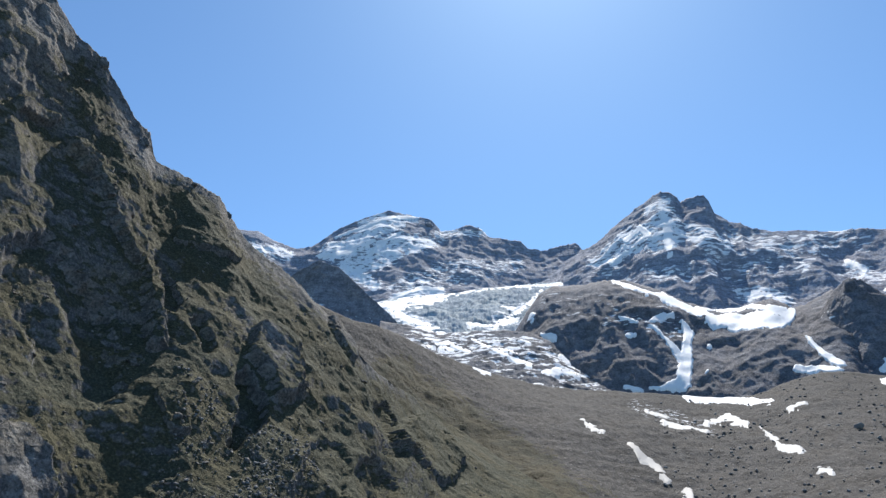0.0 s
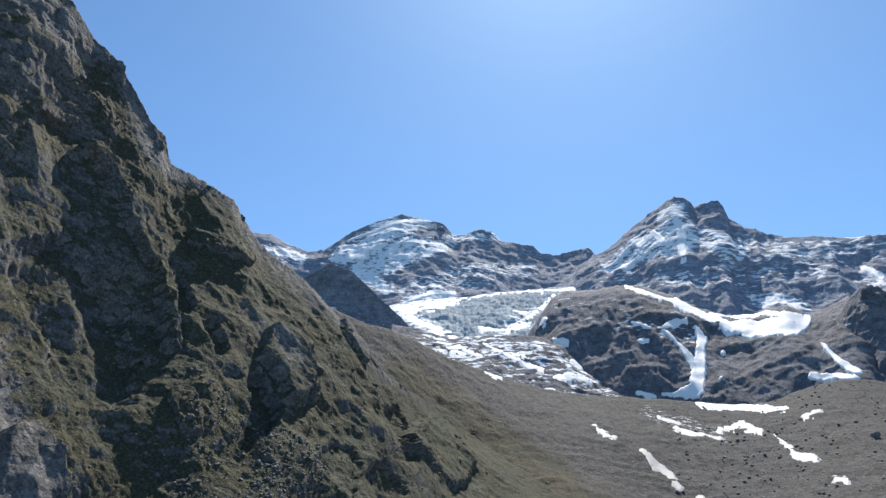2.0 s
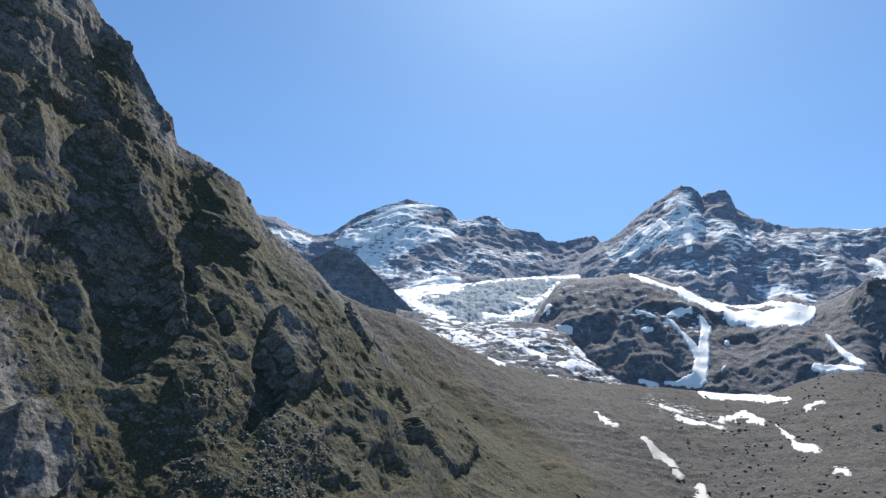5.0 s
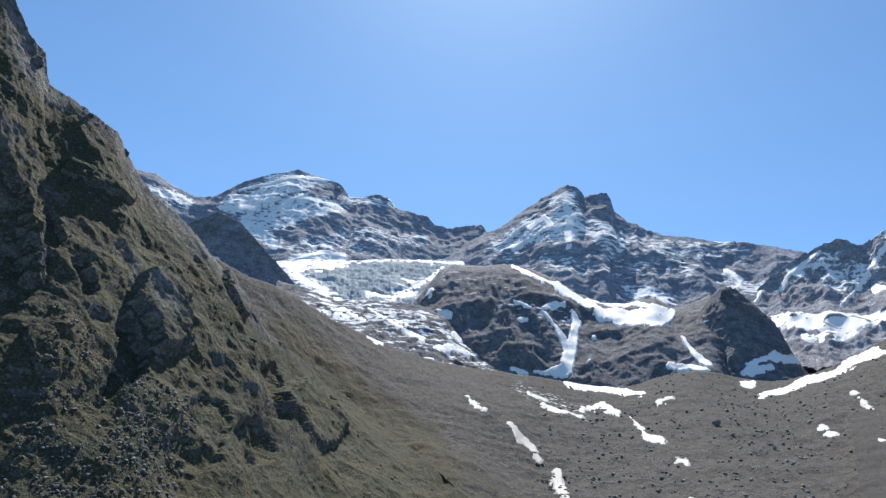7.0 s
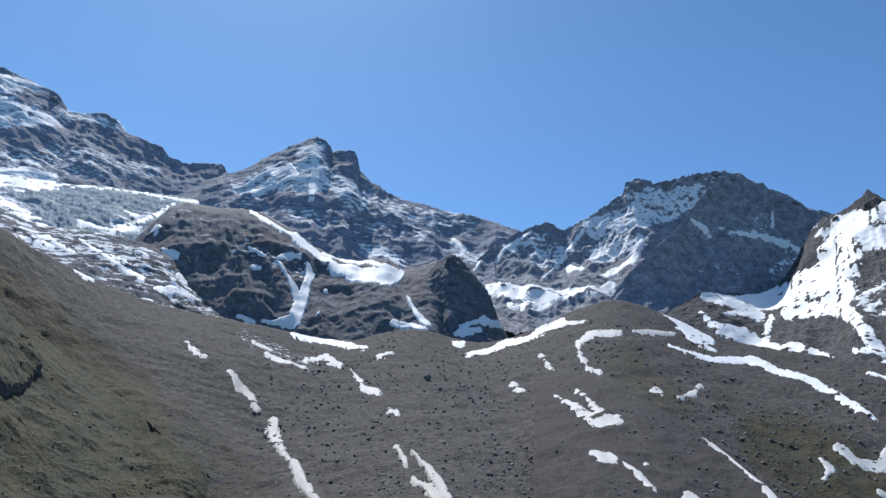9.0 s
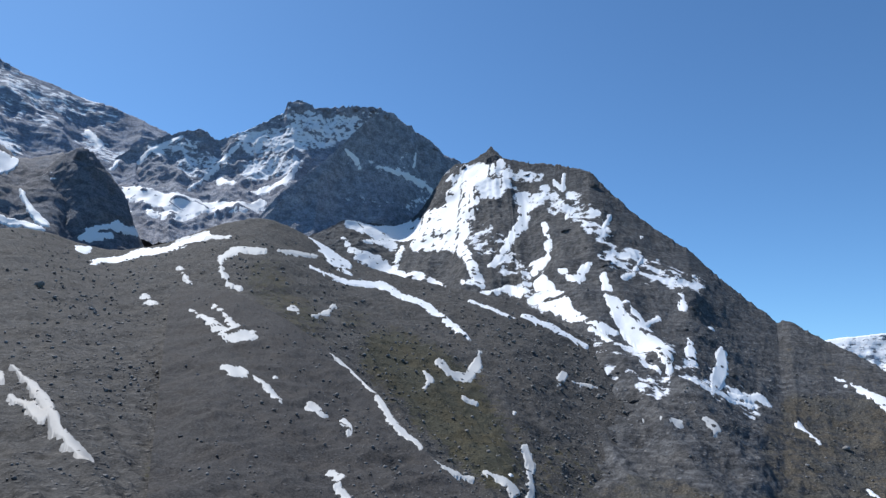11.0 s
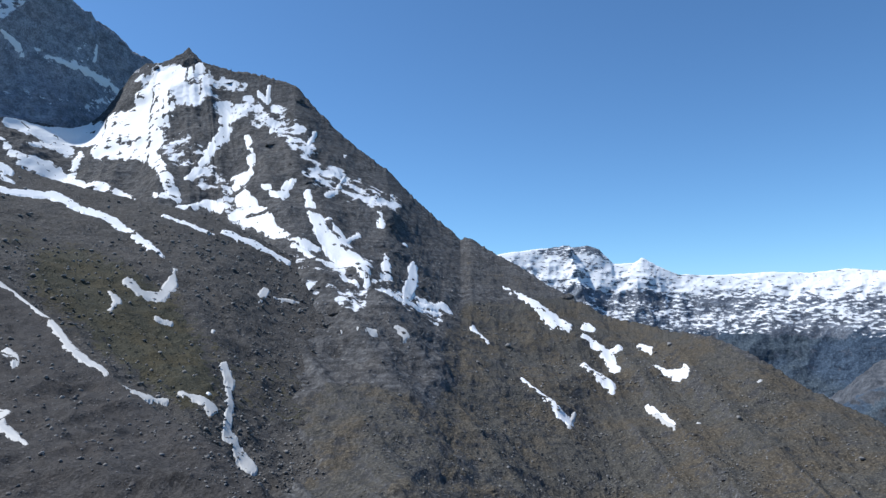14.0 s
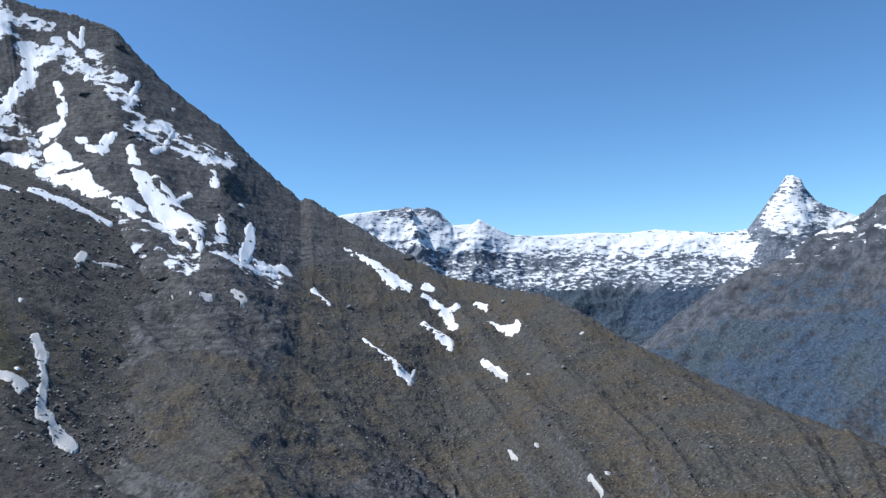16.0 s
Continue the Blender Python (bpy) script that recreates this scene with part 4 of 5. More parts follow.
mountain("debris_slope", "debris_slope", M_KNOLL, "rubble slope streaked with snow below the glacier", "debris slope", dust=DUST_DEBRIS_SLOPE, green=GREEN_DEBRIS_SLOPE)
mountain("rock_cone", "dark_cone", M_KNOLL, "dark cone-shaped rock standing in the snow basin", "rock", dust=DUST_DARK_CONE)
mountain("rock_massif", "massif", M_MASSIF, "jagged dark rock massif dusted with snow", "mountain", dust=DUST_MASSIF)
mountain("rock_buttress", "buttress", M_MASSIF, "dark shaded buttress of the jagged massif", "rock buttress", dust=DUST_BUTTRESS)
mountain("tower_ridge", "tower_ridge", M_RIDGE, "brown rocky ridge with a small summit tower", "mountain", dust=DUST_TOWER_RIDGE, green=GREEN_TOWER_RIDGE)
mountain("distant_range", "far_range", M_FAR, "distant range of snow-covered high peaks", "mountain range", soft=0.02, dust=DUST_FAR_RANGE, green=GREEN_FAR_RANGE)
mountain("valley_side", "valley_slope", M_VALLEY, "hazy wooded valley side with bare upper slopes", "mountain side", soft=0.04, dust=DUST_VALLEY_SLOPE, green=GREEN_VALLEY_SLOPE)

# ---------------------------------------------------------------- snow fields
SNOW_ON = {
    "snow_peak": "white snow field on the high peak's dark rock",
    "glacier": "white snow field on the broken grey glacier",
    "dark_spur": "small snow patch on the dark rock spur",
    "pyramid_peak": "white snow field on the pyramid peak's ledges",
    "debris_slope": "small snow patch among rubble below the glacier",
    "knoll": "white snow band on the brown rock knoll",
    "dark_cone": "snow strip beside the dark rock cone",
    "massif": "bright snow field on the jagged rock massif",
    "buttress": "snow strip on the shaded dark buttress",
    "tower_ridge": "ragged white snow field in a ridge gully",
    "far_range": "white snow field on the distant range",
    "valley_slope": "small snow patch on the far valley side",
    "left_slope": "small snow patch on the steep rocky slope",
    "moraine_ridge": "thin snow strip on the grey moraine ridge",
    "ground": "old snow patch melting on grey moraine rubble",
}
snow_patch("tower_ridge", (((0.0692, 0.0094, 3.3), (0.0959, 0.0533, 5), (0.1276, 0.1411, 12.2), (0.1593, 0.2539, 15.6), (0.181, 0.2288, 12.2), (0.1885, 0.1066, 7.8), (0.1977, 0.0564, 4.4)), ((0.1718, 0.1661, 10), (0.1935, 0.0878, 8.9), (0.2135, 0.0408, 4.4)), ((0.1359, 0.3041, 7.8), (0.1643, 0.3762, 7.8), (0.1751, 0.3229, 12.2)), ((0.1668, 0.3511, 6.7), (0.1852, 0.4734, 5.6), (0.1935, 0.5611, 6.7), (0.1977, 0.5893, 5), (0.1835, 0.605, 4.4)), ((0.1209, 0.2445, 4.4), (0.1159, 0.348, 3.9), (0.1093, 0.4138, 4.4))), SNOW_ON["tower_ridge"])
snow_patch("tower_ridge", ((0.0784, 0.3072, 4.4), (0.0984, 0.326, 5.6), (0.1143, 0.4075, 5), (0.1359, 0.511, 3.9), (0.1526, 0.558, 4.4), (0.1618, 0.5987, 2.2)), SNOW_ON["tower_ridge"])
snow_patch("ground", ((0.533, 0, 1), (0.5381, 0.0067, 2), (0.5453, 0.0201, 2.3), (0.5511, 0.0201, 1.7)), SNOW_ON["ground"])
snow_patch("tower_ridge", ((0.0634, 0.1599, 1.7), (0.0709, 0.2602, 2.2), (0.0834, 0.3135, 3.3)), SNOW_ON["tower_ridge"])
snow_patch("ground", ((0.5337, 0.0903, 1), (0.5417, 0.087, 2), (0.5504, 0.0803, 2), (0.5642, 0.0468, 2.3), (0.5729, 0.0669, 2), (0.5852, 0.087, 2), (0.5946, 0.1304, 2), (0.6033, 0.1706, 1.3)), SNOW_ON["ground"])
snow_patch("tower_ridge", ((0.2319, 0.1003, 2.2), (0.2385, 0.116, 5), (0.236, 0.1787, 5.6), (0.2235, 0.3009, 5.6), (0.2135, 0.4138, 3.9), (0.206, 0.489, 2.8)), SNOW_ON["tower_ridge"])
snow_patch("tower_ridge", (((0.256, 0.1317, 2.8), (0.2594, 0.1693, 4.4), (0.2602, 0.2006, 3.3), (0.2477, 0.2382, 4.4)), ((0.2502, 0.2445, 5.6), (0.2594, 0.2759, 10), (0.2727, 0.3009, 10), (0.2477, 0.3135, 5.6), (0.216, 0.5141, 2.2), (0.1977, 0.6207, 1.7)), ((0.2719, 0.232, 3.3), (0.2869, 0.2382, 4.4), (0.2969, 0.1975, 2.2)), ((0.2777, 0.3135, 5.6), (0.3044, 0.326, 3.9), (0.3186, 0.3135, 2.2))), SNOW_ON["tower_ridge"])
snow_patch("tower_ridge", (((0.3094, 0.2038, 3.9), (0.3136, 0.2476, 5), (0.3228, 0.279, 7.8), (0.3436, 0.2853, 10), (0.3595, 0.3041, 7.8), (0.3628, 0.3292, 3.3)), ((0.3278, 0.2382, 2.2), (0.3436, 0.2571, 3.3), (0.3553, 0.2132, 2.8)), ((0.3386, 0.348, 2.8), (0.3545, 0.3448, 2.2)), ((0.2994, 0.3354, 2.2), (0.3186, 0.3417, 3.3), (0.3394, 0.3166, 3.3))), SNOW_ON["tower_ridge"])
snow_patch("tower_ridge", ((0.3269, 0.1755, 2.2), (0.3361, 0.1473, 2.8), (0.3428, 0.1034, 1.7)), SNOW_ON["tower_ridge"])
snow_patch("tower_ridge", ((0.3803, 0.2288, 4.4), (0.3828, 0.2727, 3.9)), SNOW_ON["tower_ridge"])
snow_patch("tower_ridge", (((0.4053, 0.1881, 3.3), (0.4037, 0.2445, 6.7), (0.397, 0.3072, 4.4), (0.417, 0.2665, 3.3), (0.432, 0.2351, 2.8), (0.442, 0.2351, 2.2)), ((0.3803, 0.3197, 1.7), (0.4053, 0.2978, 2.8), (0.427, 0.2665, 2.2))), SNOW_ON["tower_ridge"])
snow_patch("tower_ridge", ((0.3745, 0.1379, 3.3), (0.3778, 0.1567, 4.4)), SNOW_ON["tower_ridge"])
snow_patch("tower_ridge", ((0.3987, 0.1536, 2.2),), SNOW_ON["tower_ridge"])
snow_patch("tower_ridge", ((0.2661, 0.0376, 2.8), (0.2736, 0.0502, 2.8), (0.2752, 0.0188, 1.7)), SNOW_ON["tower_ridge"])
snow_patch("tower_ridge", ((0.3169, 0.0564, 1.7), (0.3069, 0.1254, 1.7)), SNOW_ON["tower_ridge"])
snow_patch("tower_ridge", ((0.2777, 0.1097, 2.2),), SNOW_ON["tower_ridge"])
snow_patch("tower_ridge", ((0.3862, 0.0627, 1.7),), SNOW_ON["tower_ridge"])
snow_patch("tower_ridge", ((0.3445, 0.047, 1.7),), SNOW_ON["tower_ridge"])
snow_patch("ground", ((0.6041, 0.0368, 1), (0.6142, 0.0468, 1.3), (0.6236, 0.0502, 1)), SNOW_ON["ground"])
snow_patch("ground", ((0.6273, 0.0334, 1.7), (0.6389, 0.0234, 2), (0.6534, 0.0301, 1.3)), SNOW_ON["ground"])
snow_patch("tower_ridge", ((0.4912, 0.0878, 2.2), (0.5096, 0.0909, 3.3), (0.5221, 0.1097, 4.4), (0.5354, 0.1191, 7.2), (0.548, 0.116, 4.4)), SNOW_ON["tower_ridge"])
snow_patch("tower_ridge", ((0.5638, 0.0878, 5), (0.5696, 0.0846, 3.3)), SNOW_ON["tower_ridge"])
snow_patch("tower_ridge", (((0.5605, 0.1223, 1.7), (0.5721, 0.1285, 2.8), (0.5822, 0.1442, 3.9), (0.588, 0.1818, 4.4)), ((0.5847, 0.1348, 2.8), (0.593, 0.1034, 2.2))), SNOW_ON["tower_ridge"])
snow_patch("tower_ridge", ((0.5596, 0.2194, 2.8), (0.5738, 0.2445, 3.9), (0.5847, 0.2539, 3.3)), SNOW_ON["tower_ridge"])
snow_patch("tower_ridge", ((0.5029, 0.348, 1.1), (0.5171, 0.3856, 1.7), (0.5304, 0.4201, 3.3), (0.5421, 0.4451, 4.4)), SNOW_ON["tower_ridge"])
snow_patch("tower_ridge", ((0.6113, 0.0752, 3.3), (0.6188, 0.0784, 2.8)), SNOW_ON["tower_ridge"])
snow_patch("tower_ridge", ((0.6205, 0.1411, 2.2), (0.6364, 0.1473, 3.3), (0.648, 0.1285, 3.3), (0.6472, 0.1191, 2.2)), SNOW_ON["tower_ridge"])
snow_patch("tower_ridge", ((0.6138, 0.279, 2.8), (0.628, 0.3103, 2.8), (0.638, 0.3354, 1.7)), SNOW_ON["tower_ridge"])
snow_patch("tower_ridge", ((0.4612, 0.2414, 1.7), (0.4754, 0.2696, 1.7)), SNOW_ON["tower_ridge"])
snow_patch("ground", (((0.4967, 0.1037, 1.3), (0.4975, 0.1472, 1.3), (0.5004, 0.1839, 1.3), (0.5054, 0.1973, 1.3)), ((0.4967, 0.1104, 1.3), (0.5018, 0.087, 1.7), (0.5076, 0.087, 2), (0.5149, 0.087, 1.3))), SNOW_ON["ground"], material=M_SNOW_GREY)
snow_patch("ground", ((0.5199, 0.0769, 1.3), (0.5279, 0.0635, 1.7), (0.5366, 0.0435, 1)), SNOW_ON["ground"], material=M_SNOW_GREY)
snow_patch("ground", ((0.4902, 0.0301, 1.3), (0.4996, 0.0468, 1)), SNOW_ON["ground"], material=M_SNOW_GREY)
snow_patch("ground", ((0.4793, 0.0067, 2), (0.4851, 0.0134, 2), (0.4895, 0.0134, 1.3)), SNOW_ON["ground"], material=M_SNOW_GREY)
snow_patch("moraine_ridge", (((0.0453, 0.0685, 0.5), (0.0931, 0.1096, 1.2), (0.136, 0.1324, 1.8), (0.1838, 0.1096, 1.2)), ((0.0979, 0.0548, 0.7), (0.1265, 0.0822, 1.1), (0.1432, 0.105, 1.4))), SNOW_ON["moraine_ridge"], material=M_SNOW_GREY)
snow_patch("moraine_ridge", ((0.1289, 0.242, 1.2), (0.1575, 0.242, 1.6), (0.1766, 0.2374, 0.9)), SNOW_ON["moraine_ridge"], material=M_SNOW_GREY)
snow_patch("moraine_ridge", ((0.1933, 0.2374, 0.5), (0.2291, 0.2511, 0.9), (0.2578, 0.2785, 0.7)), SNOW_ON["moraine_ridge"], material=M_SNOW_GREY)
snow_patch("moraine_ridge", ((0.3628, 0.0091, 0.5), (0.4057, 0, 0.7), (0.4535, 0, 0.7), (0.4845, 0.0091, 0.9), (0.5107, 0.0411, 1.2), (0.5489, 0.0365, 1.1), (0.5847, 0, 0.7)), SNOW_ON["moraine_ridge"], material=M_SNOW_GREY)
snow_patch("ground", ((0.5272, 0.2475, 2.3), (0.5294, 0.2642, 1.7)), SNOW_ON["ground"], material=M_SNOW_GREY)
snow_patch("ground", ((0.5352, 0.2609, 1), (0.5417, 0.2241, 2.3), (0.5446, 0.1839, 1.3)), SNOW_ON["ground"], material=M_SNOW_GREY)
snow_patch("ground", ((0.5903, 0.2742, 1.3), (0.5968, 0.2977, 2.7), (0.6026, 0.291, 3.3), (0.607, 0.2508, 3.3), (0.6084, 0.2074, 1.7)), SNOW_ON["ground"], material=M_SNOW_GREY)
snow_patch("ground", ((0.5845, 0.3211, 1.3), (0.5874, 0.3411, 3), (0.5852, 0.3612, 1.3)), SNOW_ON["ground"], material=M_SNOW_GREY)
snow_patch("ground", ((0.6439, 0.1639, 2.7), (0.6425, 0.1906, 2.3)), SNOW_ON["ground"], material=M_SNOW_GREY)
snow_patch("ground", ((0.6476, 0.1706, 0.7), (0.6584, 0.1505, 0.7)), SNOW_ON["ground"], material=M_SNOW_GREY)
snow_patch("ground", ((0.6019, 0.3612, 2), (0.607, 0.3612, 1.3)), SNOW_ON["ground"], material=M_SNOW_GREY)
snow_patch("ground", ((0.6236, 0.3478, 1.3),), SNOW_ON["ground"], material=M_SNOW_GREY)
snow_patch("ground", (((0.6273, 0.4448, 2.3), (0.6302, 0.4849, 2.7), (0.6287, 0.5786, 3), (0.6273, 0.6555, 3.3), (0.6323, 0.709, 3.3), (0.6389, 0.7458, 2.7)), ((0.6106, 0.5786, 1.7), (0.6171, 0.5886, 2.3), (0.6222, 0.612, 2.7))), SNOW_ON["ground"], material=M_SNOW_GREY)
snow_patch("ground", ((0.5896, 0.5853, 1), (0.5983, 0.602, 2.3), (0.6055, 0.602, 1.3)), SNOW_ON["ground"], material=M_SNOW_GREY)
snow_patch("moraine_ridge", ((0.3174, 0.2466, 0.5), (0.3365, 0.2466, 1.1), (0.3532, 0.2511, 0.7)), SNOW_ON["moraine_ridge"], material=M_SNOW_GREY)
snow_patch("moraine_ridge", ((0.3962, 0.2466, 0.7), (0.4153, 0.242, 0.9)), SNOW_ON["moraine_ridge"], material=M_SNOW_GREY)
snow_patch("moraine_ridge", ((0.3819, 0.411, 1.4), (0.4033, 0.4247, 1.4), (0.3938, 0.4612, 1.2), (0.4177, 0.4795, 0.7), (0.4415, 0.5068, 0.5)), SNOW_ON["moraine_ridge"], material=M_SNOW_GREY)
snow_patch("tower_ridge", ((0.3553, 0.4514, 2.2), (0.3703, 0.4357, 2.2)), SNOW_ON["tower_ridge"], material=M_SNOW_GREY)
snow_patch("tower_ridge", ((0.3862, 0.4013, 2.2), (0.3937, 0.4107, 3.3), (0.3962, 0.4107, 2.2)), SNOW_ON["tower_ridge"], material=M_SNOW_GREY)
snow_patch("tower_ridge", ((0.3394, 0.4639, 1.7),), SNOW_ON["tower_ridge"], material=M_SNOW_GREY)
snow_patch("moraine_ridge", ((0.2434, 0.2055, 0.5),), SNOW_ON["moraine_ridge"], material=M_SNOW_GREY)
snow_patch("knoll", (((0.3567, 0.0078, 6.1), (0.4228, 0.0465, 8.1), (0.493, 0.0543, 9.1), (0.5551, 0.0775, 10.2), (0.6293, 0.1085, 11.2), (0.7114, 0.1318, 16.3), (0.7856, 0.1705, 18.3), (0.8337, 0.0775, 10.2)), ((0.5852, 0.0465, 6.1), (0.6613, 0.0155, 5.1), (0.7355, 0.0233, 8.1), (0.8116, 0.0853, 8.1))), SNOW_ON["knoll"])
snow_patch("knoll", (((0.4529, 0.2713, 3), (0.493, 0.3333, 4.1), (0.521, 0.4031, 7.1), (0.5331, 0.4574, 9.1)), ((0.5411, 0.1783, 4.1), (0.5571, 0.2403, 8.1), (0.5471, 0.3721, 10.2), (0.5351, 0.4961, 12.2), (0.5251, 0.6279, 14.2), (0.483, 0.6357, 6.1), (0.4349, 0.6512, 3)), ((0.4529, 0.2481, 4.1), (0.491, 0.2016, 6.1), (0.515, 0.1705, 4.1))), SNOW_ON["knoll"])
snow_patch("ground", ((0.3749, 0, 3.3), (0.3807, 0.0033, 3.3), (0.3909, 0.01, 2.3), (0.3981, 0.0301, 2), (0.4046, 0.0435, 1.3)), SNOW_ON["ground"])
snow_patch("knoll", ((0.6092, 0.3023, 4.1),), SNOW_ON["knoll"])
snow_patch("ground", ((0.3633, 0.1003, 1.3), (0.3691, 0.1171, 2), (0.3793, 0.1271, 1.3)), SNOW_ON["ground"], material=M_SNOW_GREY)
snow_patch("ground", ((0.3568, 0.0669, 1), (0.3648, 0.087, 1.3)), SNOW_ON["ground"], material=M_SNOW_GREY)
snow_patch("ground", ((0.3807, 0.0936, 2), (0.388, 0.0803, 2.7), (0.3945, 0.1037, 1.7)), SNOW_ON["ground"], material=M_SNOW_GREY)
snow_patch("ground", ((0.3996, 0.1271, 1.3), (0.4054, 0.204, 1.3), (0.4112, 0.2241, 2)), SNOW_ON["ground"], material=M_SNOW_GREY)
snow_patch("ground", ((0.417, 0.301, 2), (0.4206, 0.3077, 1.7)), SNOW_ON["ground"], material=M_SNOW_GREY)
snow_patch("ground", ((0.4104, 0.0903, 1.3), (0.4162, 0.087, 1.3)), SNOW_ON["ground"], material=M_SNOW_GREY)
snow_patch("knoll", (((0.8637, 0.3101, 4.1), (0.8918, 0.4574, 6.1), (0.9299, 0.5891, 6.1)), ((0.8196, 0.5581, 8.1), (0.8798, 0.5659, 7.1), (0.9259, 0.6279, 5.1))), SNOW_ON["knoll"])
snow_patch("massif", (((0.1224, 0.5176, 14.5), (0.1739, 0.598, 20.3), (0.2517, 0.6432, 20.3), (0.3241, 0.6231, 17.4), (0.4089, 0.6131, 8.7)), ((0.1739, 0.7085, 11.6), (0.2656, 0.6935, 8.7)), ((0.0682, 0.6131, 7.3), (0.1349, 0.6683, 5.8))), SNOW_ON["massif"])
snow_patch("dark_cone", (((0.5708, 0.7339, 8.2), (0.7443, 0.5963, 7.2)), ((0.6073, 0.6514, 5.1), (0.7854, 0.422, 8.2), (0.9269, 0.0734, 6.2))), SNOW_ON["dark_cone"])
snow_patch("ground", ((0.4496, 0.0635, 1.3), (0.4612, 0.0368, 2.3), (0.467, 0.0201, 2.7), (0.4743, 0.0301, 1.7), (0.4851, 0.0201, 2), (0.4909, 0.0201, 1.7)), SNOW_ON["ground"])
snow_patch("ground", ((0.4438, 0.0201, 2), (0.4467, 0.0134, 1.7)), SNOW_ON["ground"])
snow_patch("pyramid_peak", ((0.6834, 0.1809, 9.7), (0.709, 0.2412, 9.7)), SNOW_ON["pyramid_peak"])
snow_patch("pyramid_peak", ((0.7392, 0.407, 6.5), (0.7625, 0.2714, 6.5)), SNOW_ON["pyramid_peak"])
snow_patch("massif", ((0.1057, 0.191, 5.8), (0.1516, 0.1407, 5.8), (0.1892, 0.0905, 7.3), (0.2225, 0.0503, 5.8)), SNOW_ON["massif"])
snow_patch("massif", ((0.2503, 0.4623, 4.4), (0.3032, 0.2613, 5.8), (0.3324, 0.1709, 7.3), (0.3533, 0.1307, 4.4)), SNOW_ON["massif"])
snow_patch("massif", ((0.3185, 0.3467, 10.2), (0.3505, 0.407, 7.3)), SNOW_ON["massif"])
snow_patch("massif", ((0.3936, 0.5025, 8.7), (0.4353, 0.4824, 11.6), (0.4715, 0.4724, 13.1), (0.4951, 0.3518, 7.3)), SNOW_ON["massif"])
snow_patch("massif", ((0.3811, 0.6533, 7.3), (0.4228, 0.5779, 11.6)), SNOW_ON["massif"])
snow_patch("buttress", ((0.3842, 0.0566, 3.8), (0.432, 0.1887, 6.4), (0.4511, 0.2642, 5.1)), SNOW_ON["buttress"])
snow_patch("buttress", ((0.5322, 0.2956, 3.8), (0.6277, 0.3082, 6.4), (0.716, 0.2956, 7.7), (0.7566, 0.2956, 5.1)), SNOW_ON["buttress"])
snow_patch("buttress", ((0.6754, 0.1509, 3.8), (0.6635, 0.239, 3.8)), SNOW_ON["buttress"])
snow_patch("ground", ((0.3698, 0.3344, 4), (0.3713, 0.3946, 4), (0.3778, 0.4716, 2.7)), SNOW_ON["ground"], material=M_SNOW_DIRTY)
snow_patch("ground", ((0.38, 0.4849, 2.3), (0.3836, 0.5452, 3.3), (0.3894, 0.6288, 2.7), (0.3938, 0.6823, 2), (0.3988, 0.7291, 2.7)), SNOW_ON["ground"], material=M_SNOW_DIRTY)
snow_patch("ground", ((0.4206, 0.4281, 1.3), (0.4257, 0.5017, 1.7)), SNOW_ON["ground"], material=M_SNOW_DIRTY)
snow_patch("ground", (((0.4278, 0.4682, 1), (0.4344, 0.5318, 2.7), (0.4409, 0.6221, 3), (0.4445, 0.6856, 3), (0.4511, 0.7391, 3.3), (0.4569, 0.7793, 3)), ((0.4293, 0.5719, 1.7), (0.4329, 0.5886, 2.3), (0.4402, 0.6555, 3))), SNOW_ON["ground"], material=M_SNOW_DIRTY)
snow_patch("ground", ((0.4692, 0.194, 1.7), (0.4728, 0.214, 1.3)), SNOW_ON["ground"], material=M_SNOW_GREY)
snow_patch("ground", ((0.4808, 0.1104, 1.3), (0.4859, 0.1739, 1.3)), SNOW_ON["ground"], material=M_SNOW_GREY)
snow_patch("moraine_ridge", ((0.3246, 0.2374, 0.9), (0.358, 0.2466, 0.9)), SNOW_ON["moraine_ridge"], material=M_SNOW_GREY)
snow_patch("moraine_ridge", ((0.4033, 0.2146, 0.9), (0.4224, 0.2329, 0.7)), SNOW_ON["moraine_ridge"], material=M_SNOW_GREY)
snow_patch("glacier", (((0.2053, 0.031, 8.4), (0.2792, 0.0698, 13.9), (0.3628, 0.062, 16.7), (0.4463, 0.0233, 11.2)), ((0.2673, 0.1628, 11.2), (0.3246, 0.2713, 11.2), (0.3986, 0.3411, 9.8), (0.4463, 0.3798, 7)), ((0.3532, 0.4109, 7), (0.389, 0.4806, 5.6))), SNOW_ON["glacier"])
snow_patch("glacier", ((0.463, 0.0155, 4.2), (0.6253, 0, 4.2), (0.778, 0.0233, 4.2), (0.8759, 0.0155, 2.8)), SNOW_ON["glacier"])
snow_patch("glacier", (((0.6301, 0.3411, 7), (0.6993, 0.2791, 8.4), (0.7518, 0.155, 7), (0.8019, 0.062, 5.6)), ((0.537, 0.3101, 5.6), (0.6134, 0.3256, 4.2))), SNOW_ON["glacier"])
snow_patch("glacier", ((0.6563, 0.186, 4.2), (0.7136, 0.2093, 4.2)), SNOW_ON["glacier"])
snow_patch("debris_slope", ((0.3294, 0.0775, 2.6), (0.389, 0.1705, 3.5), (0.4678, 0.2403, 4.3), (0.5298, 0.2868, 4.3)), SNOW_ON["debris_slope"])
snow_patch("ground", ((0.2857, 0, 1.3), (0.2901, 0, 2), (0.2922, 0.0067, 1.3)), SNOW_ON["ground"])
snow_patch("debris_slope", ((0.1575, 0.186, 2.6), (0.2434, 0.1085, 4.3), (0.3198, 0.1938, 2.6)), SNOW_ON["debris_slope"])
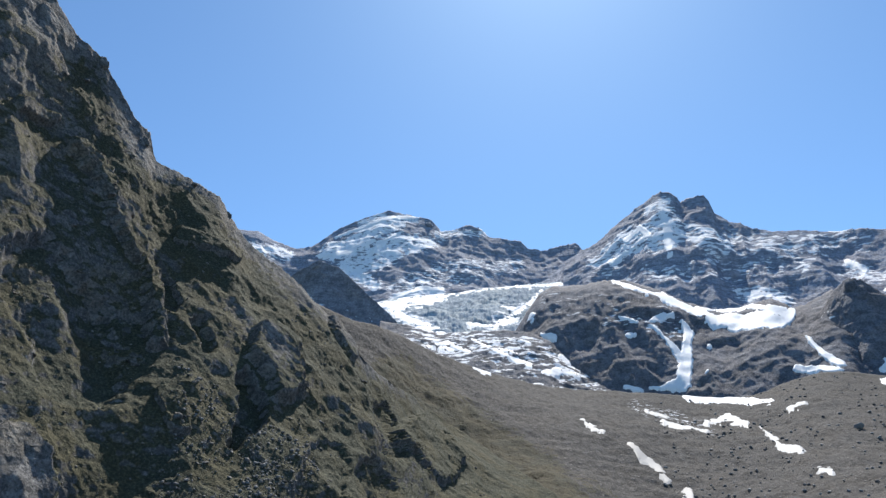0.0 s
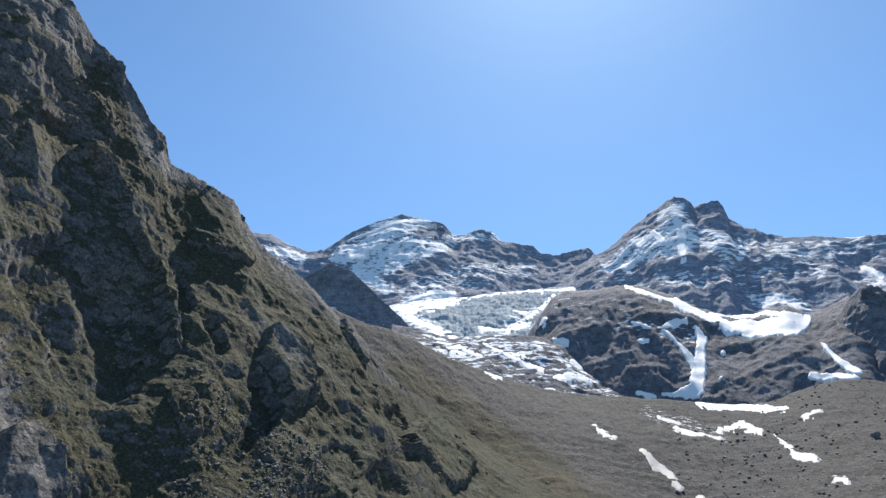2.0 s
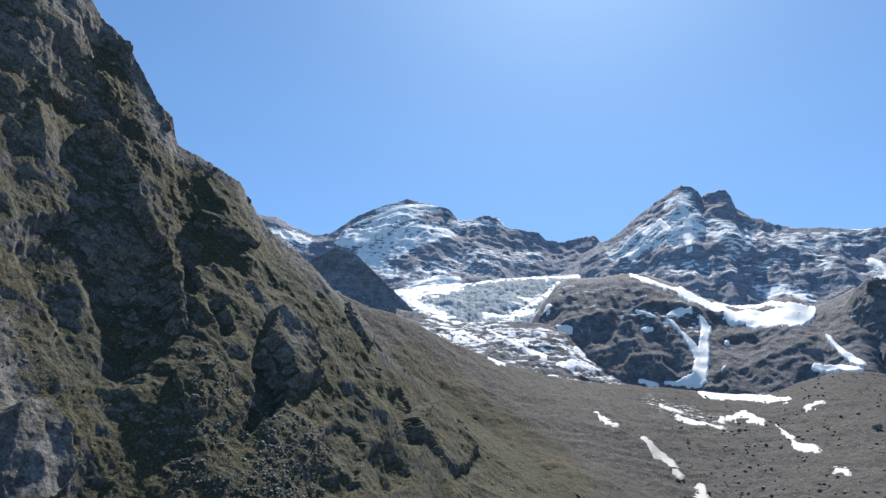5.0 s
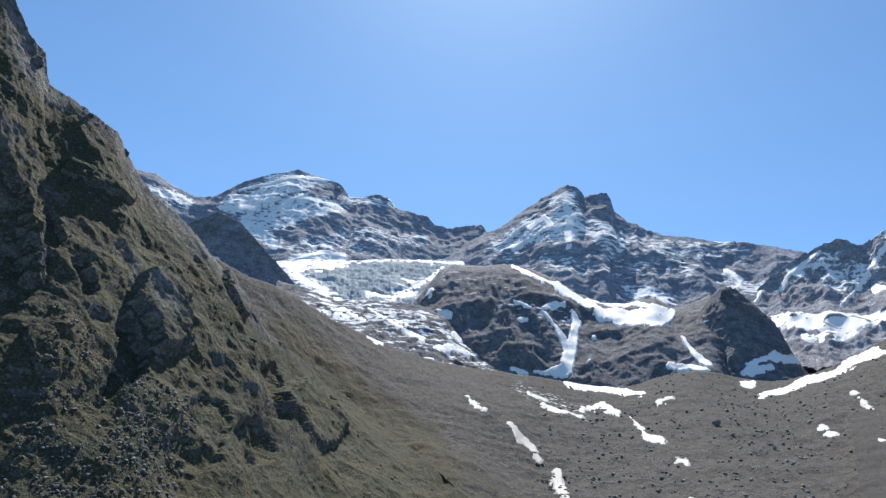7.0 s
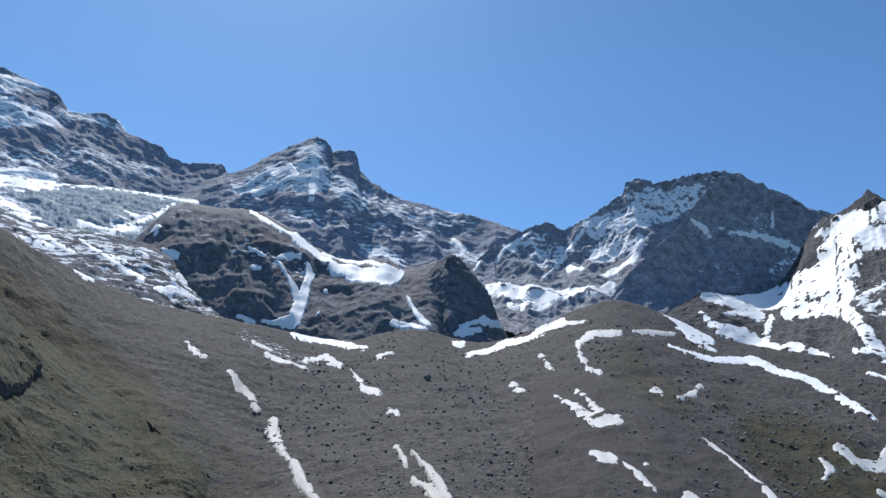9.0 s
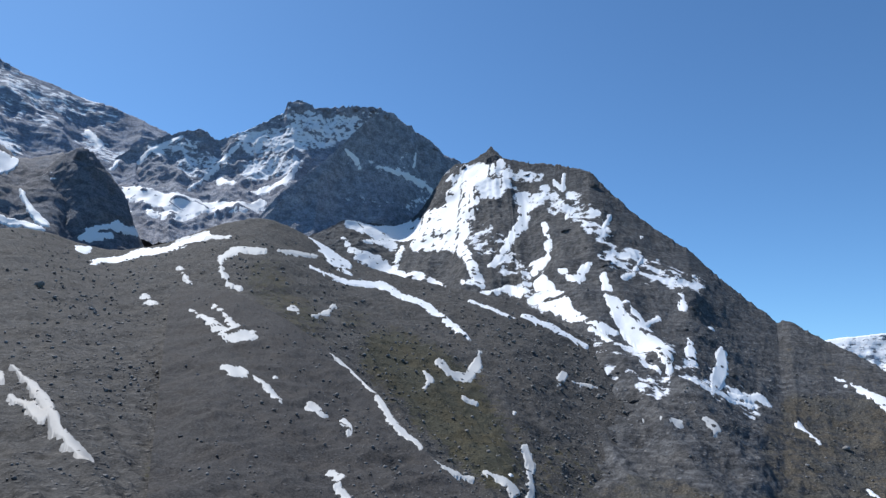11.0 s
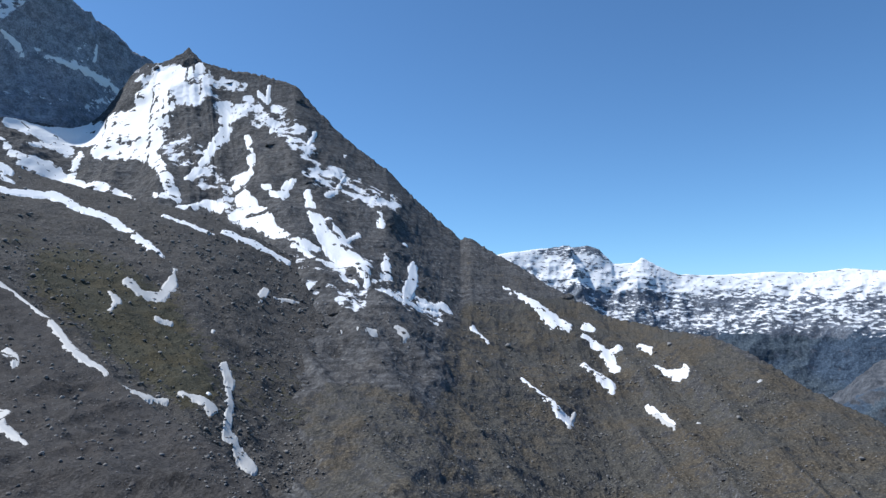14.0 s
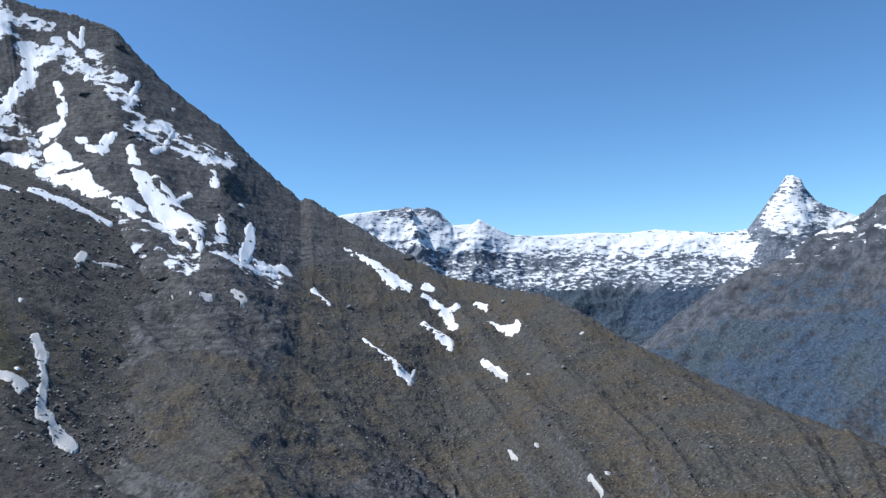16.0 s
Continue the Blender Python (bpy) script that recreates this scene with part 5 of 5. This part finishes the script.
snow_patch("debris_slope", ((0.2172, 0.1473, 3.5), (0.2649, 0.1628, 2.6)), SNOW_ON["debris_slope"])
snow_patch("knoll", ((0.1062, 0.1163, 5.1), (0.1202, 0.1085, 4.1)), SNOW_ON["knoll"])
snow_patch("debris_slope", ((0.4964, 0.0853, 2.6), (0.5346, 0.1008, 2.6)), SNOW_ON["debris_slope"])
snow_patch("knoll", ((0.1443, 0.3023, 5.1), (0.1723, 0.3333, 6.1)), SNOW_ON["knoll"])
snow_patch("debris_slope", ((0.58, 0.2946, 3.5), (0.6444, 0.186, 6.9), (0.6945, 0.1163, 5.2)), SNOW_ON["debris_slope"])
snow_patch("debris_slope", ((0.6396, 0.031, 3.5), (0.6635, 0.031, 4.3)), SNOW_ON["debris_slope"])
snow_patch("debris_slope", ((0.4272, 0.1783, 2.6), (0.4869, 0.2171, 3.5)), SNOW_ON["debris_slope"])
snow_patch("knoll", ((0.3687, 0.2481, 3), (0.4128, 0.2791, 4.1)), SNOW_ON["knoll"])
snow_patch("knoll", ((0.3868, 0.3488, 5.1), (0.4048, 0.3488, 4.1)), SNOW_ON["knoll"])
snow_patch("knoll", ((0.3687, 0.6512, 6.1), (0.4108, 0.6744, 5.1)), SNOW_ON["knoll"])
snow_patch("knoll", ((0.5912, 0.5504, 4.1),), SNOW_ON["knoll"])
snow_patch("snow_peak", ((0.3052, 0.1598, 7.1), (0.349, 0.2367, 16.7), (0.374, 0.2485, 19), (0.4085, 0.2367, 14.3), (0.4335, 0.2012, 7.1)), SNOW_ON["snow_peak"])
snow_patch("snow_peak", ((0.338, 0.0651, 7.1), (0.3897, 0.0769, 11.9), (0.4538, 0.0592, 16.7), (0.5164, 0.0059, 9.5)), SNOW_ON["snow_peak"])
snow_patch("snow_peak", ((0.4053, 0.3195, 7.1), (0.446, 0.2367, 9.5), (0.4742, 0.1657, 7.1)), SNOW_ON["snow_peak"])
snow_patch("snow_peak", ((0.471, 0.6509, 7.1), (0.5258, 0.5562, 16.7), (0.5665, 0.5325, 11.9)), SNOW_ON["snow_peak"])
snow_patch("pyramid_peak", ((0.3318, 0.1457, 9.7), (0.3399, 0.201, 13), (0.3376, 0.3015, 13), (0.3376, 0.3769, 8.1)), SNOW_ON["pyramid_peak"])
snow_patch("pyramid_peak", ((0.2456, 0.1809, 9.7), (0.2841, 0.1709, 13), (0.3003, 0.2412, 11.4), (0.2608, 0.2462, 8.1)), SNOW_ON["pyramid_peak"])
snow_patch("pyramid_peak", ((0.2095, 0.2462, 6.5), (0.2468, 0.2462, 8.1)), SNOW_ON["pyramid_peak"])
snow_patch("ground", ((0.6207, 0.5619, 1.3),), SNOW_ON["ground"])
snow_patch("tower_ridge", ((0.7056, 0.0846, 2.2),), SNOW_ON["tower_ridge"], material=M_SNOW_GREY)
snow_patch("tower_ridge", ((0.6197, 0.2978, 2.8), (0.6364, 0.3448, 2.2)), SNOW_ON["tower_ridge"], material=M_SNOW_GREY)
snow_patch("tower_ridge", ((0.6555, 0.2978, 1.7),), SNOW_ON["tower_ridge"], material=M_SNOW_GREY)
snow_patch("tower_ridge", ((0.638, 0.6332, 1.7), (0.6455, 0.652, 1.7)), SNOW_ON["tower_ridge"], material=M_SNOW_GREY)
snow_patch("tower_ridge", ((0.7114, 0.6959, 2.8), (0.7206, 0.7367, 2.8)), SNOW_ON["tower_ridge"], material=M_SNOW_GREY)
snow_patch("tower_ridge", ((0.7248, 0.652, 2.2),), SNOW_ON["tower_ridge"], material=M_SNOW_GREY)
snow_patch("tower_ridge", ((0.6639, 0.5893, 2.2),), SNOW_ON["tower_ridge"], material=M_SNOW_GREY)
snow_patch("tower_ridge", ((0.5471, 0.4107, 1.7), (0.5413, 0.4639, 2.2)), SNOW_ON["tower_ridge"], material=M_SNOW_GREY)
snow_patch("ground", ((0.3488, 0.2074, 1.3), (0.3539, 0.2375, 2), (0.359, 0.2609, 2.7), (0.3626, 0.2943, 1.7)), SNOW_ON["ground"], material=M_SNOW_DIRTY)
snow_patch("ground", ((0.3307, 0.1271, 0.7), (0.335, 0.1572, 1), (0.3387, 0.1706, 0.7)), SNOW_ON["ground"], material=M_SNOW_GREY)
snow_patch("tower_ridge", ((0.1126, 0.1944, 3.9), (0.0917, 0.1724, 2.8), (0.0817, 0.2163, 2.2)), SNOW_ON["tower_ridge"])
snow_patch("tower_ridge", ((0.0667, 0.0313, 3.9), (0.0859, 0.0721, 5.6), (0.1093, 0.1285, 6.7)), SNOW_ON["tower_ridge"])
snow_patch("ground", ((0.533, 0, 1.3), (0.5395, 0.0167, 2), (0.5446, 0.0401, 2), (0.5511, 0.0468, 1.3)), SNOW_ON["ground"])


# ---------------------------------------------------------------- boulders and stones
def stone_shape(seed, cuts=7, subdiv=2):
    """An angular block about 1 m across: a ball planed off by random cuts, points and triangles as arrays."""
    rng = np.random.RandomState(seed)
    bm = bmesh.new()
    bmesh.ops.create_icosphere(bm, subdivisions=subdiv, radius=0.5)
    co = np.array([v.co for v in bm.verts])
    tri = np.array([[v.index for v in f.verts] for f in bm.faces])
    bm.free()
    for _ in range(cuts):
        n = rng.normal(size=3)
        n /= np.linalg.norm(n)
        d = rng.uniform(0.2, 0.4)
        over = np.maximum(co @ n - d, 0)
        co = co - over[:, None] * n
    co *= np.array([rng.uniform(0.8, 1.3), rng.uniform(0.8, 1.2), rng.uniform(0.55, 0.9)])
    return co + 0.03 * rng.normal(size=co.shape), tri


def tri_mesh(name, verts, tris, material):
    me = bpy.data.meshes.new(name)
    me.vertices.add(len(verts))
    me.vertices.foreach_set("co", np.ascontiguousarray(verts, np.float32).ravel())
    me.loops.add(len(tris) * 3)
    me.loops.foreach_set("vertex_index", np.ascontiguousarray(tris, np.int32).ravel())
    me.polygons.add(len(tris))
    me.polygons.foreach_set("loop_start", np.arange(0, len(tris) * 3, 3, dtype=np.int32))
    me.update()
    me.materials.append(material)
    return me


def stone_material(name, dark, light):
    m = bpy.data.materials.new(name)
    m.use_nodes = True
    nt = m.node_tree
    bsdf = nt.nodes["Principled BSDF"]
    geo = nt.nodes.new("ShaderNodeNewGeometry")
    tone = maths(nt, "ADD", maths(nt, "MULTIPLY", grain(nt, geo.outputs["Position"], 1.3, 5, 0.65), 0.6), maths(nt, "MULTIPLY", geo.outputs["Random Per Island"], 0.4))
    nt.links.new(ramp(nt, tone, [(0.25, dark), (0.7, light)]), bsdf.inputs["Base Color"])
    bsdf.inputs["Roughness"].default_value = 0.9
    b = nt.nodes.new("ShaderNodeBump")
    b.inputs["Strength"].default_value, b.inputs["Distance"].default_value = 0.5, 0.3
    nt.links.new(grain(nt, geo.outputs["Position"], 2.5, 5, 0.7), b.inputs["Height"])
    nt.links.new(b.outputs["Normal"], bsdf.inputs["Normal"])
    return m


M_STONE = stone_material("grey_lichened_stone", (0.075, 0.073, 0.071), (0.23, 0.225, 0.217))
M_PALE_STONE = stone_material("pale_broken_stone", (0.07, 0.068, 0.064), (0.22, 0.213, 0.2))
SHAPES = [stone_shape(400 + k, 7, 2) for k in range(6)]
SMALL = [stone_shape(500 + k, 6, 1) for k in range(8)]
BOULDER_MESHES = [tri_mesh("boulder", *s, M_STONE) for s in SHAPES]


def turned(seed):
    rng = np.random.RandomState(seed)
    return Euler((rng.uniform(-0.4, 0.4), rng.uniform(-0.4, 0.4), rng.uniform(0, 6.28)))


def boulder(relief_name, u, v, size, seed):
    """One block half sunk into a slope."""
    place, _ = RELIEFS[relief_name].sample(np.array([u]), np.array([v]))
    ob = new("boulder", BOULDER_MESHES[seed % len(BOULDER_MESHES)])
    ob.matrix_world = Matrix.LocRotScale(Vector(place[0]) + Vector((0, 0, 0.16 * size)), turned(seed), Vector((size, size, size)))
    return tagged(ob, "grey angular boulder lying on moraine rubble", "boulder", "boulders on the moraine")


CRAG_MESHES = {}


def crag(relief_name, u, v, width, tall, seed):
    """A rock tooth or outcrop that stands out of its mountain, a part of it."""
    rel, host = RELIEFS[relief_name], MOUNTAINS[relief_name]
    key = (relief_name, seed % 4)
    if key not in CRAG_MESHES:
        co, tri = stone_shape(700 + seed % 4, 9, 3)
        co = co + 0.05 * rough(co, 0.25, 3, seed)[:, None] * co / np.linalg.norm(co, axis=1, keepdims=True)
        CRAG_MESHES[key] = tri_mesh("outcrop", co, tri, host.data.materials[0])
    place, normal = rel.sample(np.array([u]), np.array([v]))
    ob = new("outcrop", CRAG_MESHES[key])
    ob.parent = host
    rng = np.random.RandomState(seed)
    ob.matrix_world = Matrix.LocRotScale(Vector(place[0]) - Vector(normal[0]) * 0.25 * width, Euler((rng.uniform(-0.2, 0.2), rng.uniform(-0.2, 0.2), rng.uniform(0, 6.28))), Vector((width, width, 1.3 * tall)))
    return ob


def strewn(name, relief_name, count, u0, u1, v0, v1, small, big, seed, material, label, clumps=6.0):
    """Many small stones on a slope as one mesh; they gather in patches."""
    rng = np.random.RandomState(seed)
    rel = RELIEFS[relief_name]
    u, v = rng.uniform(u0, u1, count * 3), rng.uniform(v0, v1, count * 3)
    p = np.stack([u * rel.wide / rel.range * clumps * 2, v * rel.tall / rel.range * clumps * 5, 0 * u], -1)
    pick = np.argsort(-(rough(p, 1.0, 3, seed) + rng.uniform(-0.7, 0.7, len(u))))[:count]
    place, _ = rel.sample(u[pick], v[pick])
    far = np.hypot(place[:, 0], place[:, 1])
    size = small + (big - small) * rng.uniform(0, 1, count) ** 4
    size = size * np.clip(far / rel.range, 0.5, 1.6)
    vs, ts, base = [], [], 0
    for k in range(count):
        co, tri = SMALL[rng.randint(len(SMALL))]
        m = np.array(turned(seed + k).to_matrix())
        vs.append(co @ m.T * size[k] + place[k] + np.array([0, 0, 0.15 * size[k]]))
        ts.append(tri + base)
        base += len(co)
    ob = new(name, tri_mesh(name, np.concatenate(vs), np.concatenate(ts), material))
    return tagged(ob, label, "stones", kind="stuff")


boulder("ground", 0.4322, 0.1806, 9.7, 0)
boulder("ground", 0.4511, 0.2341, 6.2, 1)
boulder("ground", 0.4409, 0.4381, 4.1, 2)
boulder("ground", 0.3684, 0.3411, 3.5, 3)
boulder("ground", 0.4191, 0.2174, 3.8, 4)
boulder("ground", 0.4453, 0.2074, 3.9, 5)
boulder("ground", 0.4380, 0.2107, 3.9, 6)
boulder("ground", 0.4358, 0.1973, 3.3, 7)
boulder("ground", 0.4003, 0.4883, 2.3, 8)
boulder("ground", 0.3749, 0.4381, 2.6, 9)
boulder("ground", 0.4692, 0.4582, 2.3, 10)
boulder("ground", 0.4249, 0.3712, 2.9, 11)
boulder("ground", 0.4104, 0.3478, 3.0, 12)
boulder("ground", 0.4155, 0.3645, 2.4, 13)
boulder("ground", 0.4423, 0.4783, 1.9, 14)
boulder("ground", 0.4634, 0.4147, 2.1, 15)
boulder("ground", 0.4750, 0.5318, 1.7, 16)
boulder("ground", 0.4851, 0.5953, 1.7, 17)
boulder("ground", 0.3988, 0.3311, 2.6, 18)
boulder("ground", 0.3865, 0.3411, 2.5, 19)
boulder("ground", 0.3880, 0.2207, 3.0, 20)
boulder("moraine_ridge", 0.0501, 0.2557, 2.3, 21)
boulder("moraine_ridge", 0.0931, 0.1644, 2.7, 22)
boulder("ground", 0.5156, 0.6756, 1.9, 23)
boulder("ground", 0.6541, 0.6355, 2.3, 24)
boulder("moraine_ridge", 0.2291, 0.3744, 1.5, 25)
boulder("ground", 0.4808, 0.8194, 1.3, 26)
boulder("ground", 0.4975, 0.8462, 1.0, 27)
boulder("ground", 0.5054, 0.8629, 1.0, 28)
boulder("moraine_ridge", 0.1790, 0.3836, 1.5, 29)
boulder("moraine_ridge", 0.3628, 0.3470, 1.5, 30)
boulder("ground", 0.4830, 0.5452, 1.5, 31)
boulder("ground", 0.4902, 0.7157, 1.3, 32)
boulder("moraine_ridge", 0.0740, 0.2694, 1.7, 33)
boulder("moraine_ridge", 0.6635, 0.0868, 1.3, 34)
boulder("ground", 0.5845, 0.4816, 2.1, 35)
boulder("ground", 0.5903, 0.4883, 2.0, 36)
boulder("ground", 0.5758, 0.3913, 2.5, 37)
boulder("ground", 0.6672, 0.3813, 2.1, 38)
boulder("ground", 0.6599, 0.3746, 2.2, 39)
boulder("ground", 0.6403, 0.4181, 1.8, 40)
boulder("ground", 0.6788, 0.4147, 2.3, 41)
boulder("ground", 0.6461, 0.5017, 2.1, 42)
boulder("ground", 0.6519, 0.6388, 2.1, 43)
boulder("tower_ridge", 0.4729, 0.7931, 1.9, 44)
boulder("tower_ridge", 0.4829, 0.6583, 2.4, 45)
boulder("tower_ridge", 0.4345, 0.7367, 1.9, 46)
boulder("tower_ridge", 0.4595, 0.6458, 2.7, 47)
boulder("tower_ridge", 0.6355, 0.0596, 6.9, 48)
boulder("tower_ridge", 0.4937, 0.2508, 7.8, 49)
boulder("tower_ridge", 0.5430, 0.7022, 3.2, 50)
boulder("tower_ridge", 0.3878, 0.5643, 2.8, 51)
boulder("ground", 0.6802, 0.4916, 1.9, 52)
boulder("ground", 0.6722, 0.2676, 3.0, 53)
boulder("tower_ridge", 0.7740, 0.1975, 4.1, 54)
boulder("tower_ridge", 0.6881, 0.2508, 4.2, 55)
boulder("tower_ridge", 0.8532, 0.3950, 3.3, 56)
boulder("tower_ridge", 0.8899, 0.3824, 3.0, 57)
boulder("tower_ridge", 0.8132, 0.4608, 3.1, 58)
boulder("tower_ridge", 0.6372, 0.4357, 4.0, 59)
boulder("tower_ridge", 0.5321, 0.4263, 4.9, 60)
boulder("tower_ridge", 0.6097, 0.0846, 5.5, 61)
boulder("tower_ridge", 0.6230, 0.0878, 4.6, 62)
boulder("tower_ridge", 0.4003, 0.8903, 1.3, 63)
boulder("tower_ridge", 0.4629, 0.3636, 5.0, 64)
boulder("tower_ridge", 0.4137, 0.4639, 3.1, 65)
crag("tower_ridge", 0.2060, 0.0470, 37.2, 57.1, 66)
crag("tower_ridge", 0.2394, 0.0345, 26.4, 26.4, 67)
crag("tower_ridge", 0.3019, 0.0251, 29.4, 27.1, 68)
crag("tower_ridge", 0.5505, 0.0000, 18.8, 15.6, 69)
crag("tower_ridge", 0.1793, 0.0282, 25.9, 23.3, 70)
crag("pyramid_peak", 0.4726, 0.0352, 34.5, 26.8, 75)
crag("pyramid_peak", 0.5227, 0.0151, 30.0, 22.5, 76)
crag("snow_peak", 0.8529, 0.0414, 41.5, 65.1, 77)
crag("snow_peak", 0.5430, 0.0355, 78.8, 66.6, 78)
crag("snow_peak", 0.6322, 0.0178, 91.5, 61.0, 79)
crag("massif", 0.4854, 0.0402, 62.4, 45.1, 80)
crag("massif", 0.5869, 0.0251, 33.9, 27.1, 81)
crag("massif", 0.6342, 0.0201, 30.2, 26.9, 82)
crag("massif", 0.5591, 0.0251, 23.9, 20.5, 83)
crag("massif", 0.2587, 0.0402, 31.9, 28.3, 84)
crag("buttress", 0.5632, 0.0252, 36.0, 24.9, 85)
crag("buttress", 0.6659, 0.0314, 22.5, 30.9, 86)
crag("buttress", 0.7757, 0.0252, 25.3, 19.7, 87)
crag("dark_cone", 0.4795, 0.1101, 29.4, 45.2, 88)
crag("dark_spur", 0.3745, 0.0734, 30.6, 35.7, 89)
crag("left_slope", 0.4843, 0.0084, 5.6, 4.6, 90)
crag("left_slope", 0.4272, 0.0271, 4.8, 9.7, 91)
crag("left_slope", 0.3632, 0.0063, 6.1, 6.6, 92)
crag("left_slope", 0.5274, 0.0000, 5.3, 5.3, 93)
crag("left_slope", 0.6612, 0.0271, 8.0, 7.0, 94)
crag("left_slope", 0.4575, 0.4238, 7.1, 7.1, 95)


def outcrops(relief_name, count, u0, u1, v0, v1, small, big, seed, clumps=5.0):
    """Rock teeth that break through a slope, gathered in bands."""
    rng = np.random.RandomState(seed)
    u, v = rng.uniform(u0, u1, count * 4), rng.uniform(v0, v1, count * 4)
    p = np.stack([u * clumps * 4, v * clumps, 0 * u], -1)
    pick = np.argsort(-(rough(p, 1.0, 2, seed) + rng.uniform(-0.3, 0.3, len(u))))[:count]
    for k, i in enumerate(pick):
        width = small + (big - small) * rng.uniform() ** 2
        crag(relief_name, u[i], v[i], width, width * rng.uniform(0.45, 0.9), seed + k)


outcrops("tower_ridge", 70, 0.56, 0.97, 0.02, 0.75, 4, 13, 1100)
outcrops("tower_ridge", 45, 0.17, 0.42, 0.03, 0.45, 9, 24, 1300)
outcrops("left_slope", 80, 0.3, 0.8, 0.05, 0.7, 1.5, 6, 1500)
outcrops("ground", 40, 0.56, 0.72, 0.15, 0.8, 2.5, 7, 1700)
outcrops("massif", 30, 0.42, 0.72, 0.0, 0.12, 14, 34, 1900)
strewn("moraine_stones", "ground", 9000, 0.36, 0.75, 0.0, 0.85, 0.5, 2.8, 1, M_STONE, "grey stones strewn over the moraine hillside")
strewn("moraine_stones", "ground", 3500, 0.58, 0.75, 0.05, 0.8, 0.8, 3.4, 7, M_PALE_STONE, "pale stones strewn over the moraine hillside", clumps=3.0)
strewn("moraine_stones", "moraine_ridge", 1800, 0.05, 0.95, 0.02, 0.8, 0.35, 1.6, 2, M_STONE, "grey stones strewn on the moraine ridge")
strewn("ridge_stones", "tower_ridge", 9000, 0.36, 0.98, 0.1, 0.85, 0.5, 3.0, 3, M_STONE, "grey stones strewn over the ridge slope")
strewn("slope_stones", "left_slope", 2500, 0.5, 0.66, 0.4, 0.78, 0.4, 2.0, 9, M_PALE_STONE, "pale broken stones in a gully of the steep slope", clumps=9.0)
strewn("slope_stones", "left_slope", 2200, 0.25, 0.95, 0.08, 0.7, 0.25, 1.2, 4, M_PALE_STONE, "pale broken stones on the steep turf slope")
